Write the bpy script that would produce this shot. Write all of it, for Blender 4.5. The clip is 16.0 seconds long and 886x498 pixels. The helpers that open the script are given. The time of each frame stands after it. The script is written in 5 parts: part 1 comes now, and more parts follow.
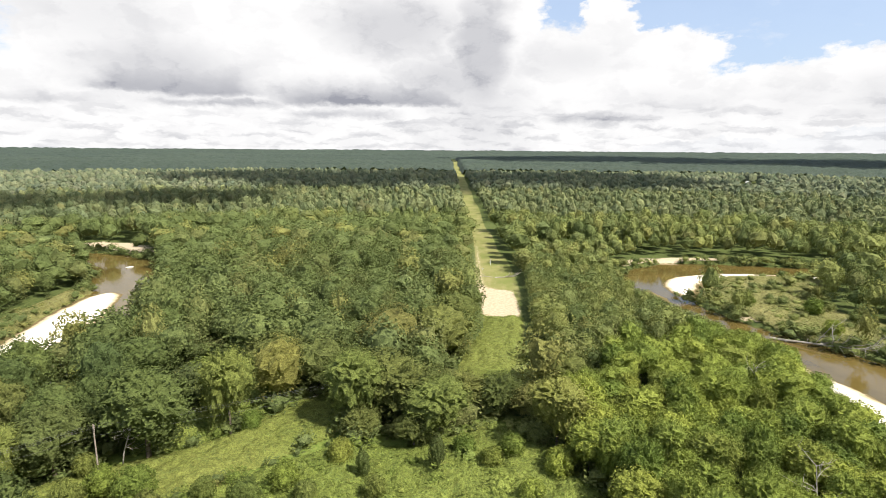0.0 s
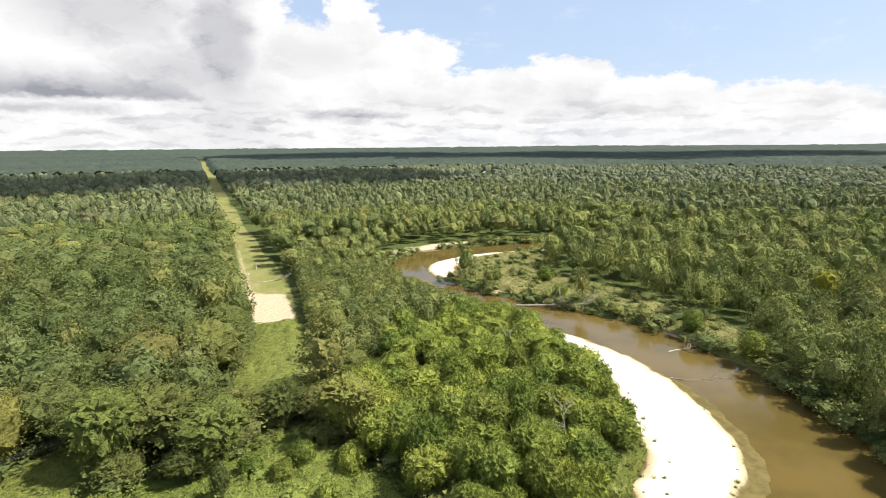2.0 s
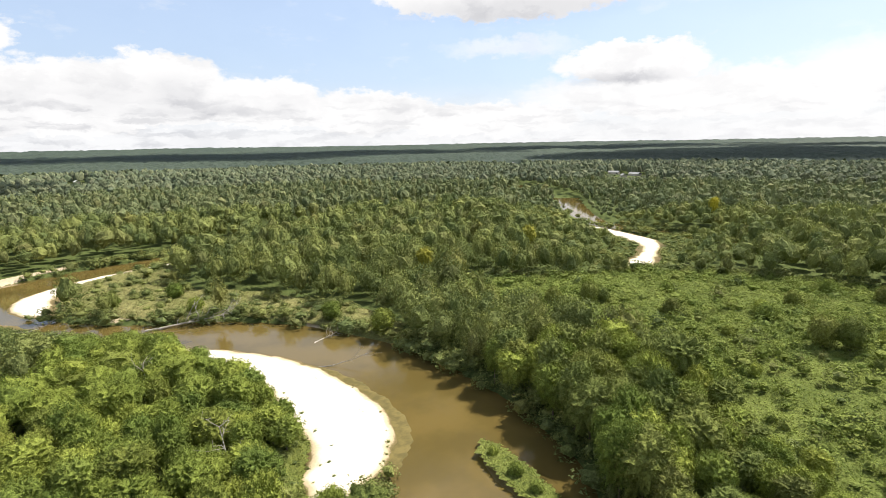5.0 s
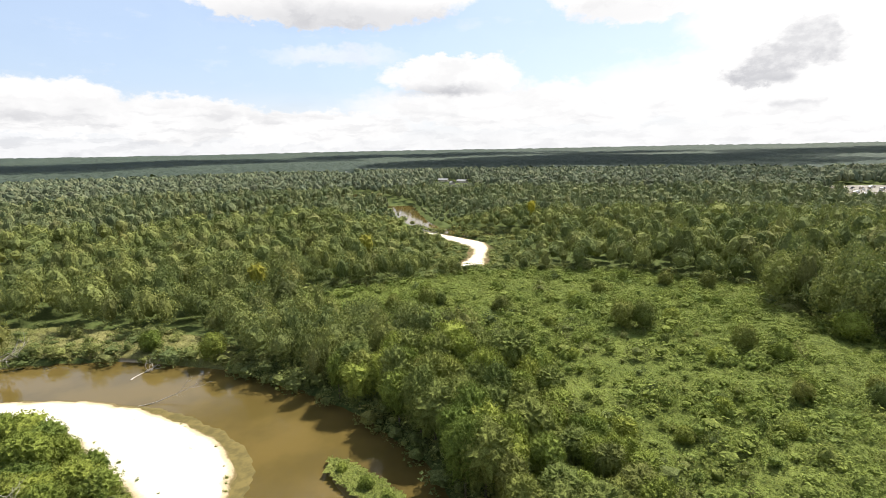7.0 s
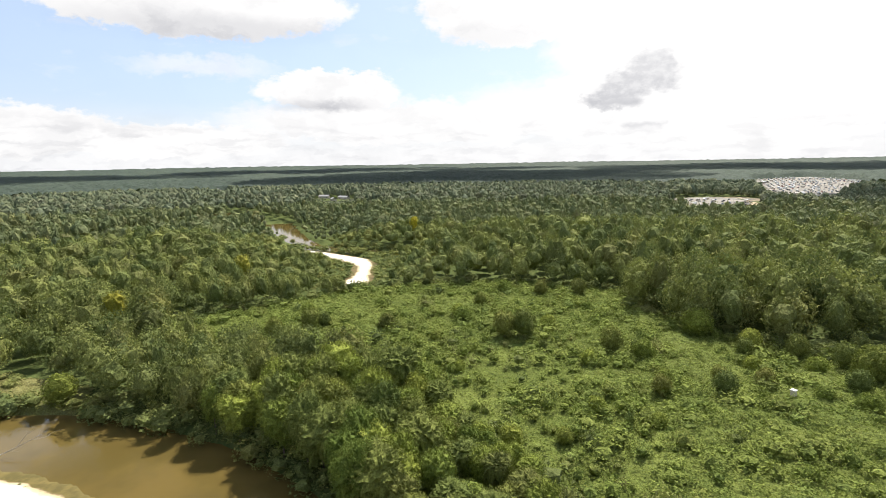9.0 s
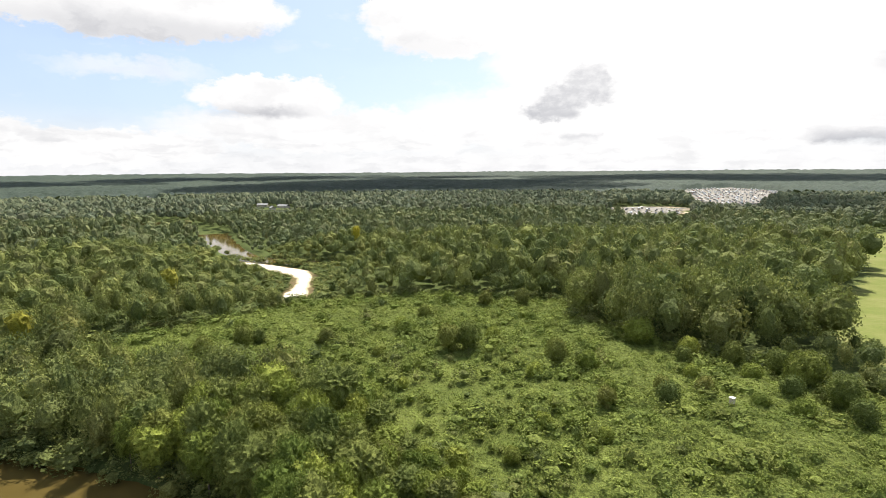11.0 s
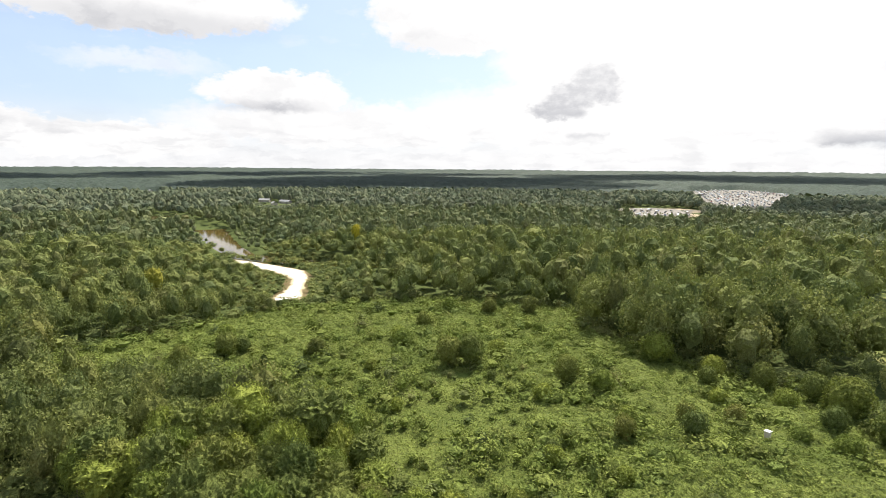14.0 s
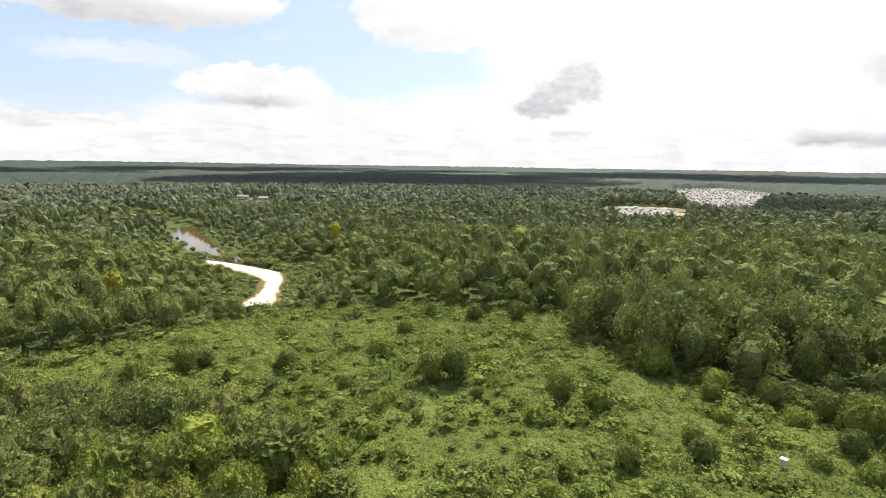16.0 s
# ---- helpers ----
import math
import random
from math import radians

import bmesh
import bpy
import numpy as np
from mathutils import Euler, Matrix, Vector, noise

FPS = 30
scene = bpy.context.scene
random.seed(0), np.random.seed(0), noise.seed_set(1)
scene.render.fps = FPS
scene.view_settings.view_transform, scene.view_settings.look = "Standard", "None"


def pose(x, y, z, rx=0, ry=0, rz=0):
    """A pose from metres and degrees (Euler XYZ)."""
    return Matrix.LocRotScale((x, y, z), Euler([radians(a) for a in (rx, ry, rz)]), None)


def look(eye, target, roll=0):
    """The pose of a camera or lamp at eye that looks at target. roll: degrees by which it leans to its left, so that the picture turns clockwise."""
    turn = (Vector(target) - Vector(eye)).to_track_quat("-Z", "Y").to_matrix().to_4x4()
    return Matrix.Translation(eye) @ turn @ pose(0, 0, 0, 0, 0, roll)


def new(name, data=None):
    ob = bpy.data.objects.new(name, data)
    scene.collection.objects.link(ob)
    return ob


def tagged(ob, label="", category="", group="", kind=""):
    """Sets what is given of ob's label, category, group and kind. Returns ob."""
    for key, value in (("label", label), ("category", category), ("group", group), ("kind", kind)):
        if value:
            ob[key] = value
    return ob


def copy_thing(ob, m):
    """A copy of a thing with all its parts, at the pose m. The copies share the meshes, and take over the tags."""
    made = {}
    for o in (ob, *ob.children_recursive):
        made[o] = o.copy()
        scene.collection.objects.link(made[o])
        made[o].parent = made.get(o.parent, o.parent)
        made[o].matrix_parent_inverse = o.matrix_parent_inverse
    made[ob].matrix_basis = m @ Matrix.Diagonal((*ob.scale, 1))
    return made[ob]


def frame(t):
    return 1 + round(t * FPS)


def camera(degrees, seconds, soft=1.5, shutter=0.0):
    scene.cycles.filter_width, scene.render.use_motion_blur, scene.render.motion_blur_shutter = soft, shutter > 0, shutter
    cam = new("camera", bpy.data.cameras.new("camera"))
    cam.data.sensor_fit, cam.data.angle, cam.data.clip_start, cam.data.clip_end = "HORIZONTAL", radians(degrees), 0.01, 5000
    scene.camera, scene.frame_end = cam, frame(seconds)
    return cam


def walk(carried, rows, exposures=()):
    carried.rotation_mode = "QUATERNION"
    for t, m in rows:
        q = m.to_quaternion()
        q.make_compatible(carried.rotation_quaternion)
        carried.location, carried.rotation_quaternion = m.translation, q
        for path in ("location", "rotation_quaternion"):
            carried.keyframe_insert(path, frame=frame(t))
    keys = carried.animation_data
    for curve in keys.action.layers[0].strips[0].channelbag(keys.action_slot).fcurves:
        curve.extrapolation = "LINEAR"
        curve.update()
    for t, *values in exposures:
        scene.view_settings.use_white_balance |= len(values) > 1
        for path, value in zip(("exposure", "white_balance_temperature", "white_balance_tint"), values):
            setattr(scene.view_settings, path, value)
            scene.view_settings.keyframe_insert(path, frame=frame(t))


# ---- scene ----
# the camera and its flight
cam = camera(79.2, 16.0, soft=0.65)
PATH = [
    (0, (1.604, 0.083, 59.195), (1.542, 2.048, 58.829), 0.4),
    (0.5, (1.405, 0.372, 59.126), (1.499, 2.336, 58.759), 0.2),
    (1, (1.214, 0.677, 59.056), (1.528, 2.617, 58.686), -0.0),
    (1.5, (1.004, 1.0, 58.996), (1.575, 2.88, 58.622), -0.2),
    (2, (0.795, 1.253, 59.004), (1.569, 3.058, 58.626), -0.5),
    (2.5, (0.561, 1.397, 59.043), (1.537, 3.101, 58.661), -0.5),
    (3, (0.347, 1.527, 59.086), (1.511, 3.108, 58.703), -0.6),
    (3.5, (0.177, 1.69, 59.092), (1.507, 3.133, 58.706), -0.7),
    (4, (0.216, 1.971, 59.116), (1.704, 3.25, 58.727), -0.7),
    (4.5, (0.357, 2.193, 59.131), (1.978, 3.297, 58.741), -0.9),
    (5, (0.519, 2.336, 59.151), (2.25, 3.26, 58.762), -1.0),
    (7.5, (0.722, 2.107, 59.62), (2.674, 2.354, 59.263), -1.1),
    (8, (0.759, 2.072, 59.705), (2.725, 2.208, 59.36), -1.1),
    (8.5, (0.885, 2.077, 59.775), (2.856, 2.108, 59.442), -1.0),
    (9, (1.344, 2.091, 59.823), (3.317, 2.023, 59.505), -0.9),
    (9.5, (2.283, 1.998, 59.826), (4.254, 1.847, 59.522), -0.9),
    (12, (10.879, 0.391, 59.985), (12.836, 0.097, 59.695), -0.1),
    (12.5, (13.302, -0.183, 60.01), (15.26, -0.47, 59.717), 0.1),
    (13, (15.928, -0.707, 59.996), (17.887, -0.982, 59.701), 0.3),
    (13.5, (18.665, -1.211, 60.004), (20.625, -1.476, 59.708), 0.4),
    (14, (21.537, -1.687, 60.038), (23.497, -1.948, 59.74), 0.5),
    (14.5, (24.634, -2.2, 60.094), (26.593, -2.467, 59.793), 0.6),
    (15, (27.945, -2.709, 60.143), (29.901, -2.991, 59.839), 0.7),
    (15.5, (31.369, -3.234, 60.163), (33.323, -3.534, 59.856), 0.8),
    (16, (34.893, -3.726, 60.136), (36.842, -4.048, 59.827), 0.9),
]
walk(cam, [(t, look(eye, target, roll)) for t, eye, target, roll in PATH], [(0.0, 0.7), (16.0, 0.7)])

# ---- world, sun ----
SUN_AZ, SUN_EL = 118.0, 52.0          # degrees clockwise from +y, degrees up
SUN_DIR = Vector((math.sin(radians(SUN_AZ)) * math.cos(radians(SUN_EL)),
                  math.cos(radians(SUN_AZ)) * math.cos(radians(SUN_EL)), math.sin(radians(SUN_EL))))


class Nodes:
    """Short hand for node trees."""

    def __init__(self, tree):
        self.tree = tree

    def add(self, kind):
        return self.tree.nodes.new(kind)

    def attribute(self, name):
        n = self.add("ShaderNodeAttribute")
        n.attribute_name = name
        return n.outputs["Fac"]

    def put(self, socket, value):
        if hasattr(value, "is_output"):
            self.tree.links.new(value, socket)
        else:
            socket.default_value = value

    def math(self, op, a, b=0.0, c=0.0, clamp=False):
        n = self.add("ShaderNodeMath")
        n.operation, n.use_clamp = op, clamp
        for s, v in zip(n.inputs, (a, b, c)):
            self.put(s, v)
        return n.outputs[0]

    def vmath(self, op, a, b=(0, 0, 0), scale=1.0):
        n = self.add("ShaderNodeVectorMath")
        n.operation = op
        self.put(n.inputs[0], a)
        self.put(n.inputs[1], b)
        if op == "SCALE":
            self.put(n.inputs[3], scale)
        return n.outputs["Value" if op in ("LENGTH", "DOT_PRODUCT", "DISTANCE") else "Vector"]

    def noise(self, vector, scale, detail=5.0, rough=0.55, dims="3D"):
        n = self.add("ShaderNodeTexNoise")
        n.noise_dimensions = dims
        if vector is not None:
            self.put(n.inputs["Vector"], vector)
        n.inputs["Scale"].default_value = scale
        n.inputs["Detail"].default_value = detail
        n.inputs["Roughness"].default_value = rough
        return n

    def ramp(self, value, lo, hi, to0=0.0, to1=1.0, smooth=True):
        n = self.add("ShaderNodeMapRange")
        n.interpolation_type = "SMOOTHSTEP" if smooth else "LINEAR"
        for s, v in zip(n.inputs, (value, lo, hi, to0, to1)):
            self.put(s, v)
        return n.outputs[0]

    def mix(self, fac, a, b):
        n = self.add("ShaderNodeMix")
        n.data_type = "RGBA"
        self.put(n.inputs[0], fac)
        self.put(n.inputs[6], a if hasattr(a, "is_output") else (*a, 1))
        self.put(n.inputs[7], b if hasattr(b, "is_output") else (*b, 1))
        return n.outputs[2]


def build_world():
    world = bpy.data.worlds.new("sky")
    world.use_nodes = True
    scene.world = world
    t = world.node_tree
    t.nodes.clear()
    n = Nodes(t)
    sky = n.add("ShaderNodeTexSky")
    sky.sky_type, sky.sun_disc = "NISHITA", False
    sky.sun_elevation, sky.sun_rotation = radians(SUN_EL), radians(SUN_AZ)
    sky.air_density, sky.dust_density, sky.ozone_density = 1.0, 1.6, 1.2
    direction = n.add("ShaderNodeTexCoord").outputs["Generated"]
    xyz = n.add("ShaderNodeSeparateXYZ")
    n.put(xyz.inputs[0], direction)
    x, y, z = xyz.outputs
    az = n.math("MULTIPLY", n.math("ARCTAN2", x, y), 57.29578)       # degrees, 0 ahead, 90 to the right
    el = n.math("MULTIPLY", n.math("ARCSINE", z), 57.29578)
    plain = n.add("ShaderNodeCombineXYZ")
    n.put(plain.inputs[0], az), n.put(plain.inputs[1], el)
    sheet = plain.outputs[0]
    flat = n.vmath("MULTIPLY", sheet, (1.0, 1.7, 1.0))
    # billowing edges: coarse drift and fine puffs push the outlines about
    push_a = n.vmath("SUBTRACT", n.noise(flat, 0.20, 2.0, 0.5).outputs["Color"], (0.5, 0.5, 0.5))
    push_b = n.vmath("SUBTRACT", n.noise(flat, 0.75, 6.0, 0.6).outputs["Color"], (0.5, 0.5, 0.5))
    pushed = n.vmath("ADD", sheet, n.vmath("ADD", n.vmath("MULTIPLY", push_a, (4.5, 1.6, 0)), n.vmath("MULTIPLY", push_b, (3.2, 2.4, 0))))

    eased = n.vmath("ADD", sheet, n.vmath("ADD", n.vmath("MULTIPLY", push_a, (4.5, 1.2, 0)), n.vmath("MULTIPLY", push_b, (1.6, 0.9, 0))))

    def blob(a, e, wide, high, soft, where):
        off = n.vmath("MULTIPLY", n.vmath("SUBTRACT", where, (a, e, 0)), (1 / wide, 1 / high, 0))
        return n.ramp(n.vmath("LENGTH", off), 1 + soft, 1 - soft)

    def union(blobs, where):
        out = None
        for a, e, wide, high, soft, much in blobs:
            m = n.math("MULTIPLY", blob(a, e, wide, high, soft, where), much)
            out = m if out is None else n.math("MAXIMUM", out, m)
        return out

    white = union(CLOUDS, pushed)
    hazy = n.ramp(el, 6.5, 0.5, 0.12, 0.9)
    high = n.ramp(el, 15.0, 32.0)
    broken = n.math("MULTIPLY", n.ramp(n.noise(flat, 0.045, 6.0, 0.6).outputs["Fac"], 0.47, 0.60), high)
    thin = n.math("MULTIPLY", n.ramp(n.noise(n.vmath("MULTIPLY", sheet, (1.0, 2.6, 1)), 0.2, 6.0, 0.6).outputs["Fac"], 0.45, 0.8), 0.35)
    cover = n.math("MAXIMUM", n.math("MAXIMUM", white, broken), n.math("MAXIMUM", hazy, thin))
    # grey undersides, flat cloud bases and soft inner modelling
    mottle = n.ramp(n.noise(n.vmath("MULTIPLY", sheet, (1.0, 1.5, 1)), 0.9, 5.0, 0.6).outputs["Fac"], 0.34, 0.62, 0.62, 1.0)
    grey = n.math("MAXIMUM", union(SHADES, eased), n.math("MULTIPLY", union(DARK_PUFFS, pushed), mottle))
    gentle = n.vmath("ADD", sheet, n.vmath("ADD", n.vmath("MULTIPLY", push_a, (4.0, 1.0, 0)), n.vmath("MULTIPLY", push_b, (2.0, 1.0, 0))))
    soft = n.add("ShaderNodeSeparateXYZ")
    n.put(soft.inputs[0], gentle)
    for a, base, wide, tall, much in BASES:
        across = n.ramp(n.math("ABSOLUTE", n.math("SUBTRACT", soft.outputs[0], a)), wide * 1.15, wide * 0.55)
        up = n.math("MULTIPLY", n.ramp(soft.outputs[1], base - 0.35, base + 0.35), n.ramp(soft.outputs[1], base + tall, base + 0.2))
        grey = n.math("MAXIMUM", grey, n.math("MULTIPLY", n.math("MULTIPLY", across, up), much))
    puffs = n.ramp(n.noise(n.vmath("MULTIPLY", pushed, (1.0, 1.8, 1)), 0.22, 4.0, 0.5).outputs["Fac"], 0.42, 0.70)
    rows = n.ramp(n.noise(n.vmath("MULTIPLY", gentle, (0.5, 2.6, 1)), 0.5, 4.0, 0.5).outputs["Fac"], 0.46, 0.68)
    rows = n.math("MULTIPLY", rows, n.math("MULTIPLY", n.ramp(el, 5.5, 2.5), n.ramp(az, 75.0, 20.0, 0.55, 1.0)))
    dim = n.math("MULTIPLY", grey, n.ramp(puffs, 0.0, 1.0, 0.82, 1.0))
    dim = n.math("ADD", dim, n.math("MULTIPLY", n.math("ADD", n.math("MULTIPLY", puffs, 0.12), n.math("MULTIPLY", rows, 0.30)), n.ramp(az, 130.0, 60.0, 0.85, 1.15)), clamp=True)
    cloud = n.mix(dim, (0.635, 0.63, 0.63), (0.225, 0.23, 0.262))
    glare_at = n.vmath("DOT_PRODUCT", direction, tuple(SUN_DIR))
    glare = n.ramp(glare_at, 0.55, 1.0, 0.0, 0.5)
    cloud = n.mix(glare, cloud, (0.95, 0.935, 0.91))
    blue = n.mix(n.ramp(el, 16.0, 40.0, 0.55, 0.1), n.vmath("SCALE", sky.outputs[0], scale=SKY_STRENGTH), (0.335, 0.44, 0.63))
    lit = n.mix(cover, blue, cloud)
    back = n.add("ShaderNodeBackground")
    n.put(back.inputs[0], lit)
    back.inputs[1].default_value = 1.0
    out = n.add("ShaderNodeOutputWorld")
    n.put(out.inputs[0], back.outputs[0])


SKY_STRENGTH = 0.11
# cumulus: azimuth, elevation, half width, half height (degrees), softness of the edge, density
CLOUDS = [
    (-21, 9, 19.5, 16, 0.06, 1), (-45, 3.5, 18, 5, 0.2, 1), (0, 8, 9, 13, 0.07, 1), (10, 5, 11, 7, 0.09, 1), (14.5, 9.5, 3.6, 5.5, 0.10, 1), (20.5, 8.6, 4.6, 2.6, 0.13, 1),
    (17, 4, 12, 4, 0.12, 1), (29, 4.2, 8, 3.5, 0.13, 1), (35, 5.2, 6.5, 3.4, 0.12, 1), (44, 4.0, 7, 2.6, 0.16, 1), (55, 3.0, 9, 2.3, 0.18, 1),
    (66, 2.2, 12, 1.9, 0.25, 1), (69, 14.6, 14, 2.9, 0.10, 1), (81, 7.3, 7.2, 2.1, 0.14, 1), (69, 9.2, 6.5, 1.0, 0.6, 0.6), (88, 4.0, 18, 2.6, 0.3, 1),
    (99, 15.2, 9.0, 4.0, 0.10, 1), (125, 12, 22, 8.5, 0.12, 1), (120, 5, 26, 4.6, 0.25, 1), (160, 10, 24, 13, 0.2, 1),
    (195, 12, 24, 9, 0.2, 1), (232, 8, 22, 6, 0.2, 1), (-75, 9, 22, 9, 0.2, 1), (-110, 6, 20, 5, 0.2, 1),
]
SHADES = [
    (-7.0, 12.0, 6.5, 2.6, 0.7, 0.55), (1.8, 9.6, 2.8, 5.2, 0.6, 0.70), (-1.5, 6.8, 4.5, 2.6, 0.8, 0.55), (2, 3.5, 4.2, 4.5, 0.9, 0.34), (-29, 7.2, 6, 2.2, 0.8, 0.52),
    (-33, 11.5, 5, 3.0, 0.9, 0.25), (10.5, 8.8, 4.0, 1.5, 0.9, 0.30), (36, 4.6, 3, 1.6, 0.9, 0.28), (31, 4.6, 3, 1.4, 0.9, 0.2), (20, 4.4, 6, 1.4, 0.9, 0.2),
    (71, 12.7, 12, 1.3, 0.6, 0.42), (97, 12.4, 8, 1.4, 0.8, 0.34), (92, 14.8, 3, 1.4, 0.9, 0.3),
    (138, 8.2, 3, 1.2, 0.7, 0.3),
]
DARK_PUFFS = [(112.8, 8.3, 2.3, 1.9, 0.38, 0.72), (110.4, 7.0, 2.6, 1.5, 0.38, 0.80), (108.6, 5.9, 2.6, 0.9, 0.3, 0.85)]
# flat bases: azimuth, elevation of the base, half width, height, depth of grey
BASES = [
    (-9.5, 4.3, 11, 3.6, 0.95), (-27.5, 4.9, 8, 4.4, 0.95), (-24, 4.0, 7, 0.9, 0.6), (14, 2.7, 6, 1.3, 0.62), (-40, 3.6, 7, 1.4, 0.4), (-12, 3.1, 6, 1.0, 0.5), (-3, 2.4, 5, 0.8, 0.4),
    (38, 3.0, 7, 1.2, 0.32), (80, 5.5, 5, 1.4, 0.55), (109.5, 5.3, 3.2, 2.4, 0.85), (136, 2.1, 4.5, 1.4, 0.75), (112.5, 3.1, 2.0, 0.7, 0.35), (27, 3.4, 3, 0.9, 0.35),
]
build_world()
sun = new("sun", bpy.data.lights.new("sun", "SUN"))
sun.data.energy, sun.data.angle, sun.data.color = 5.0, radians(0.6), (1.0, 0.95, 0.86)
sun.matrix_world = look(SUN_DIR * 900, (0, 0, 0))

# ---- materials ----
def material(name, rough=0.9):
    m = bpy.data.materials.new(name)
    m.use_nodes = True
    n = Nodes(m.node_tree)
    bsdf = m.node_tree.nodes["Principled BSDF"]
    bsdf.inputs["Roughness"].default_value = rough
    bsdf.inputs["Specular IOR Level"].default_value = 0.25
    return m, n, bsdf


def world_place(n):
    return n.add("ShaderNodeNewGeometry").outputs["Position"]


def leaf_material(name, dark, light, far, warm=(0.15, 0.125, 0.038), glow=0.25):
    """Foliage: one tint a tree (the object's own, or the mesh's 'tint'), another a spray of leaves."""
    m, n, bsdf = material(name, 0.8)
    bsdf.inputs["Specular IOR Level"].default_value = 0.08
    if far:
        tree = n.attribute("tint")
    else:
        tree = n.add("ShaderNodeObjectInfo").outputs["Random"]
    spray = n.add("ShaderNodeNewGeometry").outputs["Random Per Island"]
    patch = n.noise(world_place(n), 0.35, 3.0).outputs["Fac"]
    colour = n.mix(n.ramp(tree, 0.0, 0.85, 0, 1, False), dark, light)
    colour = n.mix(n.ramp(tree, 0.88, 1.0, 0, 0.55), colour, warm)
    other = n.math("FRACT", n.math("MULTIPLY", tree, 17.31))            # some trees are greyer or browner than the rest
    dull = tuple(0.5 * (p + q) * k for p, q, k in zip(dark, light, (0.96, 0.86, 1.0)))
    olive = tuple(0.5 * (p + q) * k for p, q, k in zip(dark, light, (0.86, 0.92, 1.10)))
    colour = n.mix(n.ramp(other, 0.80, 0.94, 0, 0.65), colour, dull)
    colour = n.mix(n.ramp(other, 0.30, 0.05, 0, 0.6), colour, olive)
    colour = n.mix(n.math("MULTIPLY", n.ramp(patch, 0.4, 0.7), 0.12), colour, light)
    fine = n.noise(world_place(n), 2.8, 4.0, 0.75).outputs["Fac"]
    tuft = n.noise(world_place(n), 0.8, 2.0, 0.6).outputs["Fac"]
    value = n.math("MULTIPLY", n.math("ADD", n.math("MULTIPLY", spray, 0.36), 0.82), n.math("MULTIPLY", n.ramp(fine, 0.36, 0.64, 0.72, 1.27), n.ramp(tuft, 0.36, 0.64, 0.86, 1.13)))
    hue = n.add("ShaderNodeHueSaturation")
    n.put(hue.inputs["Value"], value)
    n.put(hue.inputs["Color"], colour)
    n.put(bsdf.inputs["Base Color"], hue.outputs[0])
    bump = n.add("ShaderNodeBump")
    bump.inputs["Strength"].default_value, bump.inputs["Distance"].default_value = 0.8, 0.40
    n.put(bump.inputs["Height"], fine)
    n.put(bsdf.inputs["Normal"], bump.outputs[0])
    through_leaf = n.add("ShaderNodeBsdfTranslucent")
    yellower = n.mix(0.5, hue.outputs[0], (0.13, 0.17, 0.03))
    n.put(through_leaf.inputs[0], yellower)
    blend = n.add("ShaderNodeMixShader")
    blend.inputs[0].default_value = glow
    out = m.node_tree.nodes["Material Output"]
    n.put(blend.inputs[1], bsdf.outputs[0]), n.put(blend.inputs[2], through_leaf.outputs[0])
    n.put(out.inputs[0], blend.outputs[0])
    return m


LEAF = leaf_material("leaf_broad", (0.108, 0.141, 0.038), (0.209, 0.227, 0.056), False, warm=(0.198, 0.169, 0.052))
LEAF_BRIGHT = leaf_material("leaf_willow", (0.113, 0.159, 0.033), (0.271, 0.308, 0.059), False, warm=(0.278, 0.287, 0.057), glow=0.28)
LEAF_OAK = leaf_material("leaf_oak", (0.088, 0.108, 0.032), (0.148, 0.160, 0.045), False, warm=(0.165, 0.145, 0.048))
LEAF_DARK = leaf_material("leaf_dark", (0.067, 0.091, 0.030), (0.119, 0.148, 0.044), False)
LEAF_GOLD = leaf_material("leaf_gold", (0.38, 0.33, 0.03), (0.46, 0.39, 0.035), False, warm=(0.46, 0.39, 0.035))
LEAF_OLIVE = leaf_material("leaf_olive", (0.240, 0.231, 0.035), (0.332, 0.300, 0.045), False, warm=(0.332, 0.288, 0.045))
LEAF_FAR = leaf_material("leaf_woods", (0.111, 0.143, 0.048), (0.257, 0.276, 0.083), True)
# the next three have aerial haze painted in: bluer and greyer with distance
LEAF_MID_HAZED = leaf_material("leaf_mid_hazed", (0.098, 0.126, 0.057), (0.216, 0.235, 0.102), True, glow=0.2)
LEAF_DISTANT_HAZED = leaf_material("leaf_distant_hazed", (0.082, 0.106, 0.061), (0.179, 0.195, 0.105), True, warm=(0.131, 0.131, 0.077), glow=0.1)
LEAF_HORIZON_HAZED = leaf_material("leaf_horizon_hazed", (0.036, 0.053, 0.042), (0.074, 0.094, 0.066), True, warm=(0.080, 0.092, 0.062), glow=0.1)
VINE = leaf_material("leaf_vine", (0.151, 0.197, 0.041), (0.251, 0.295, 0.069), True, warm=(0.224, 0.239, 0.060))
GRASS_TUFT = leaf_material("grass_blades", (0.175, 0.190, 0.055), (0.330, 0.300, 0.120), True, warm=(0.360, 0.307, 0.131))

GRASS_LUSH = leaf_material("grass_lush", (0.140, 0.185, 0.036), (0.245, 0.260, 0.068), True, warm=(0.268, 0.236, 0.117))


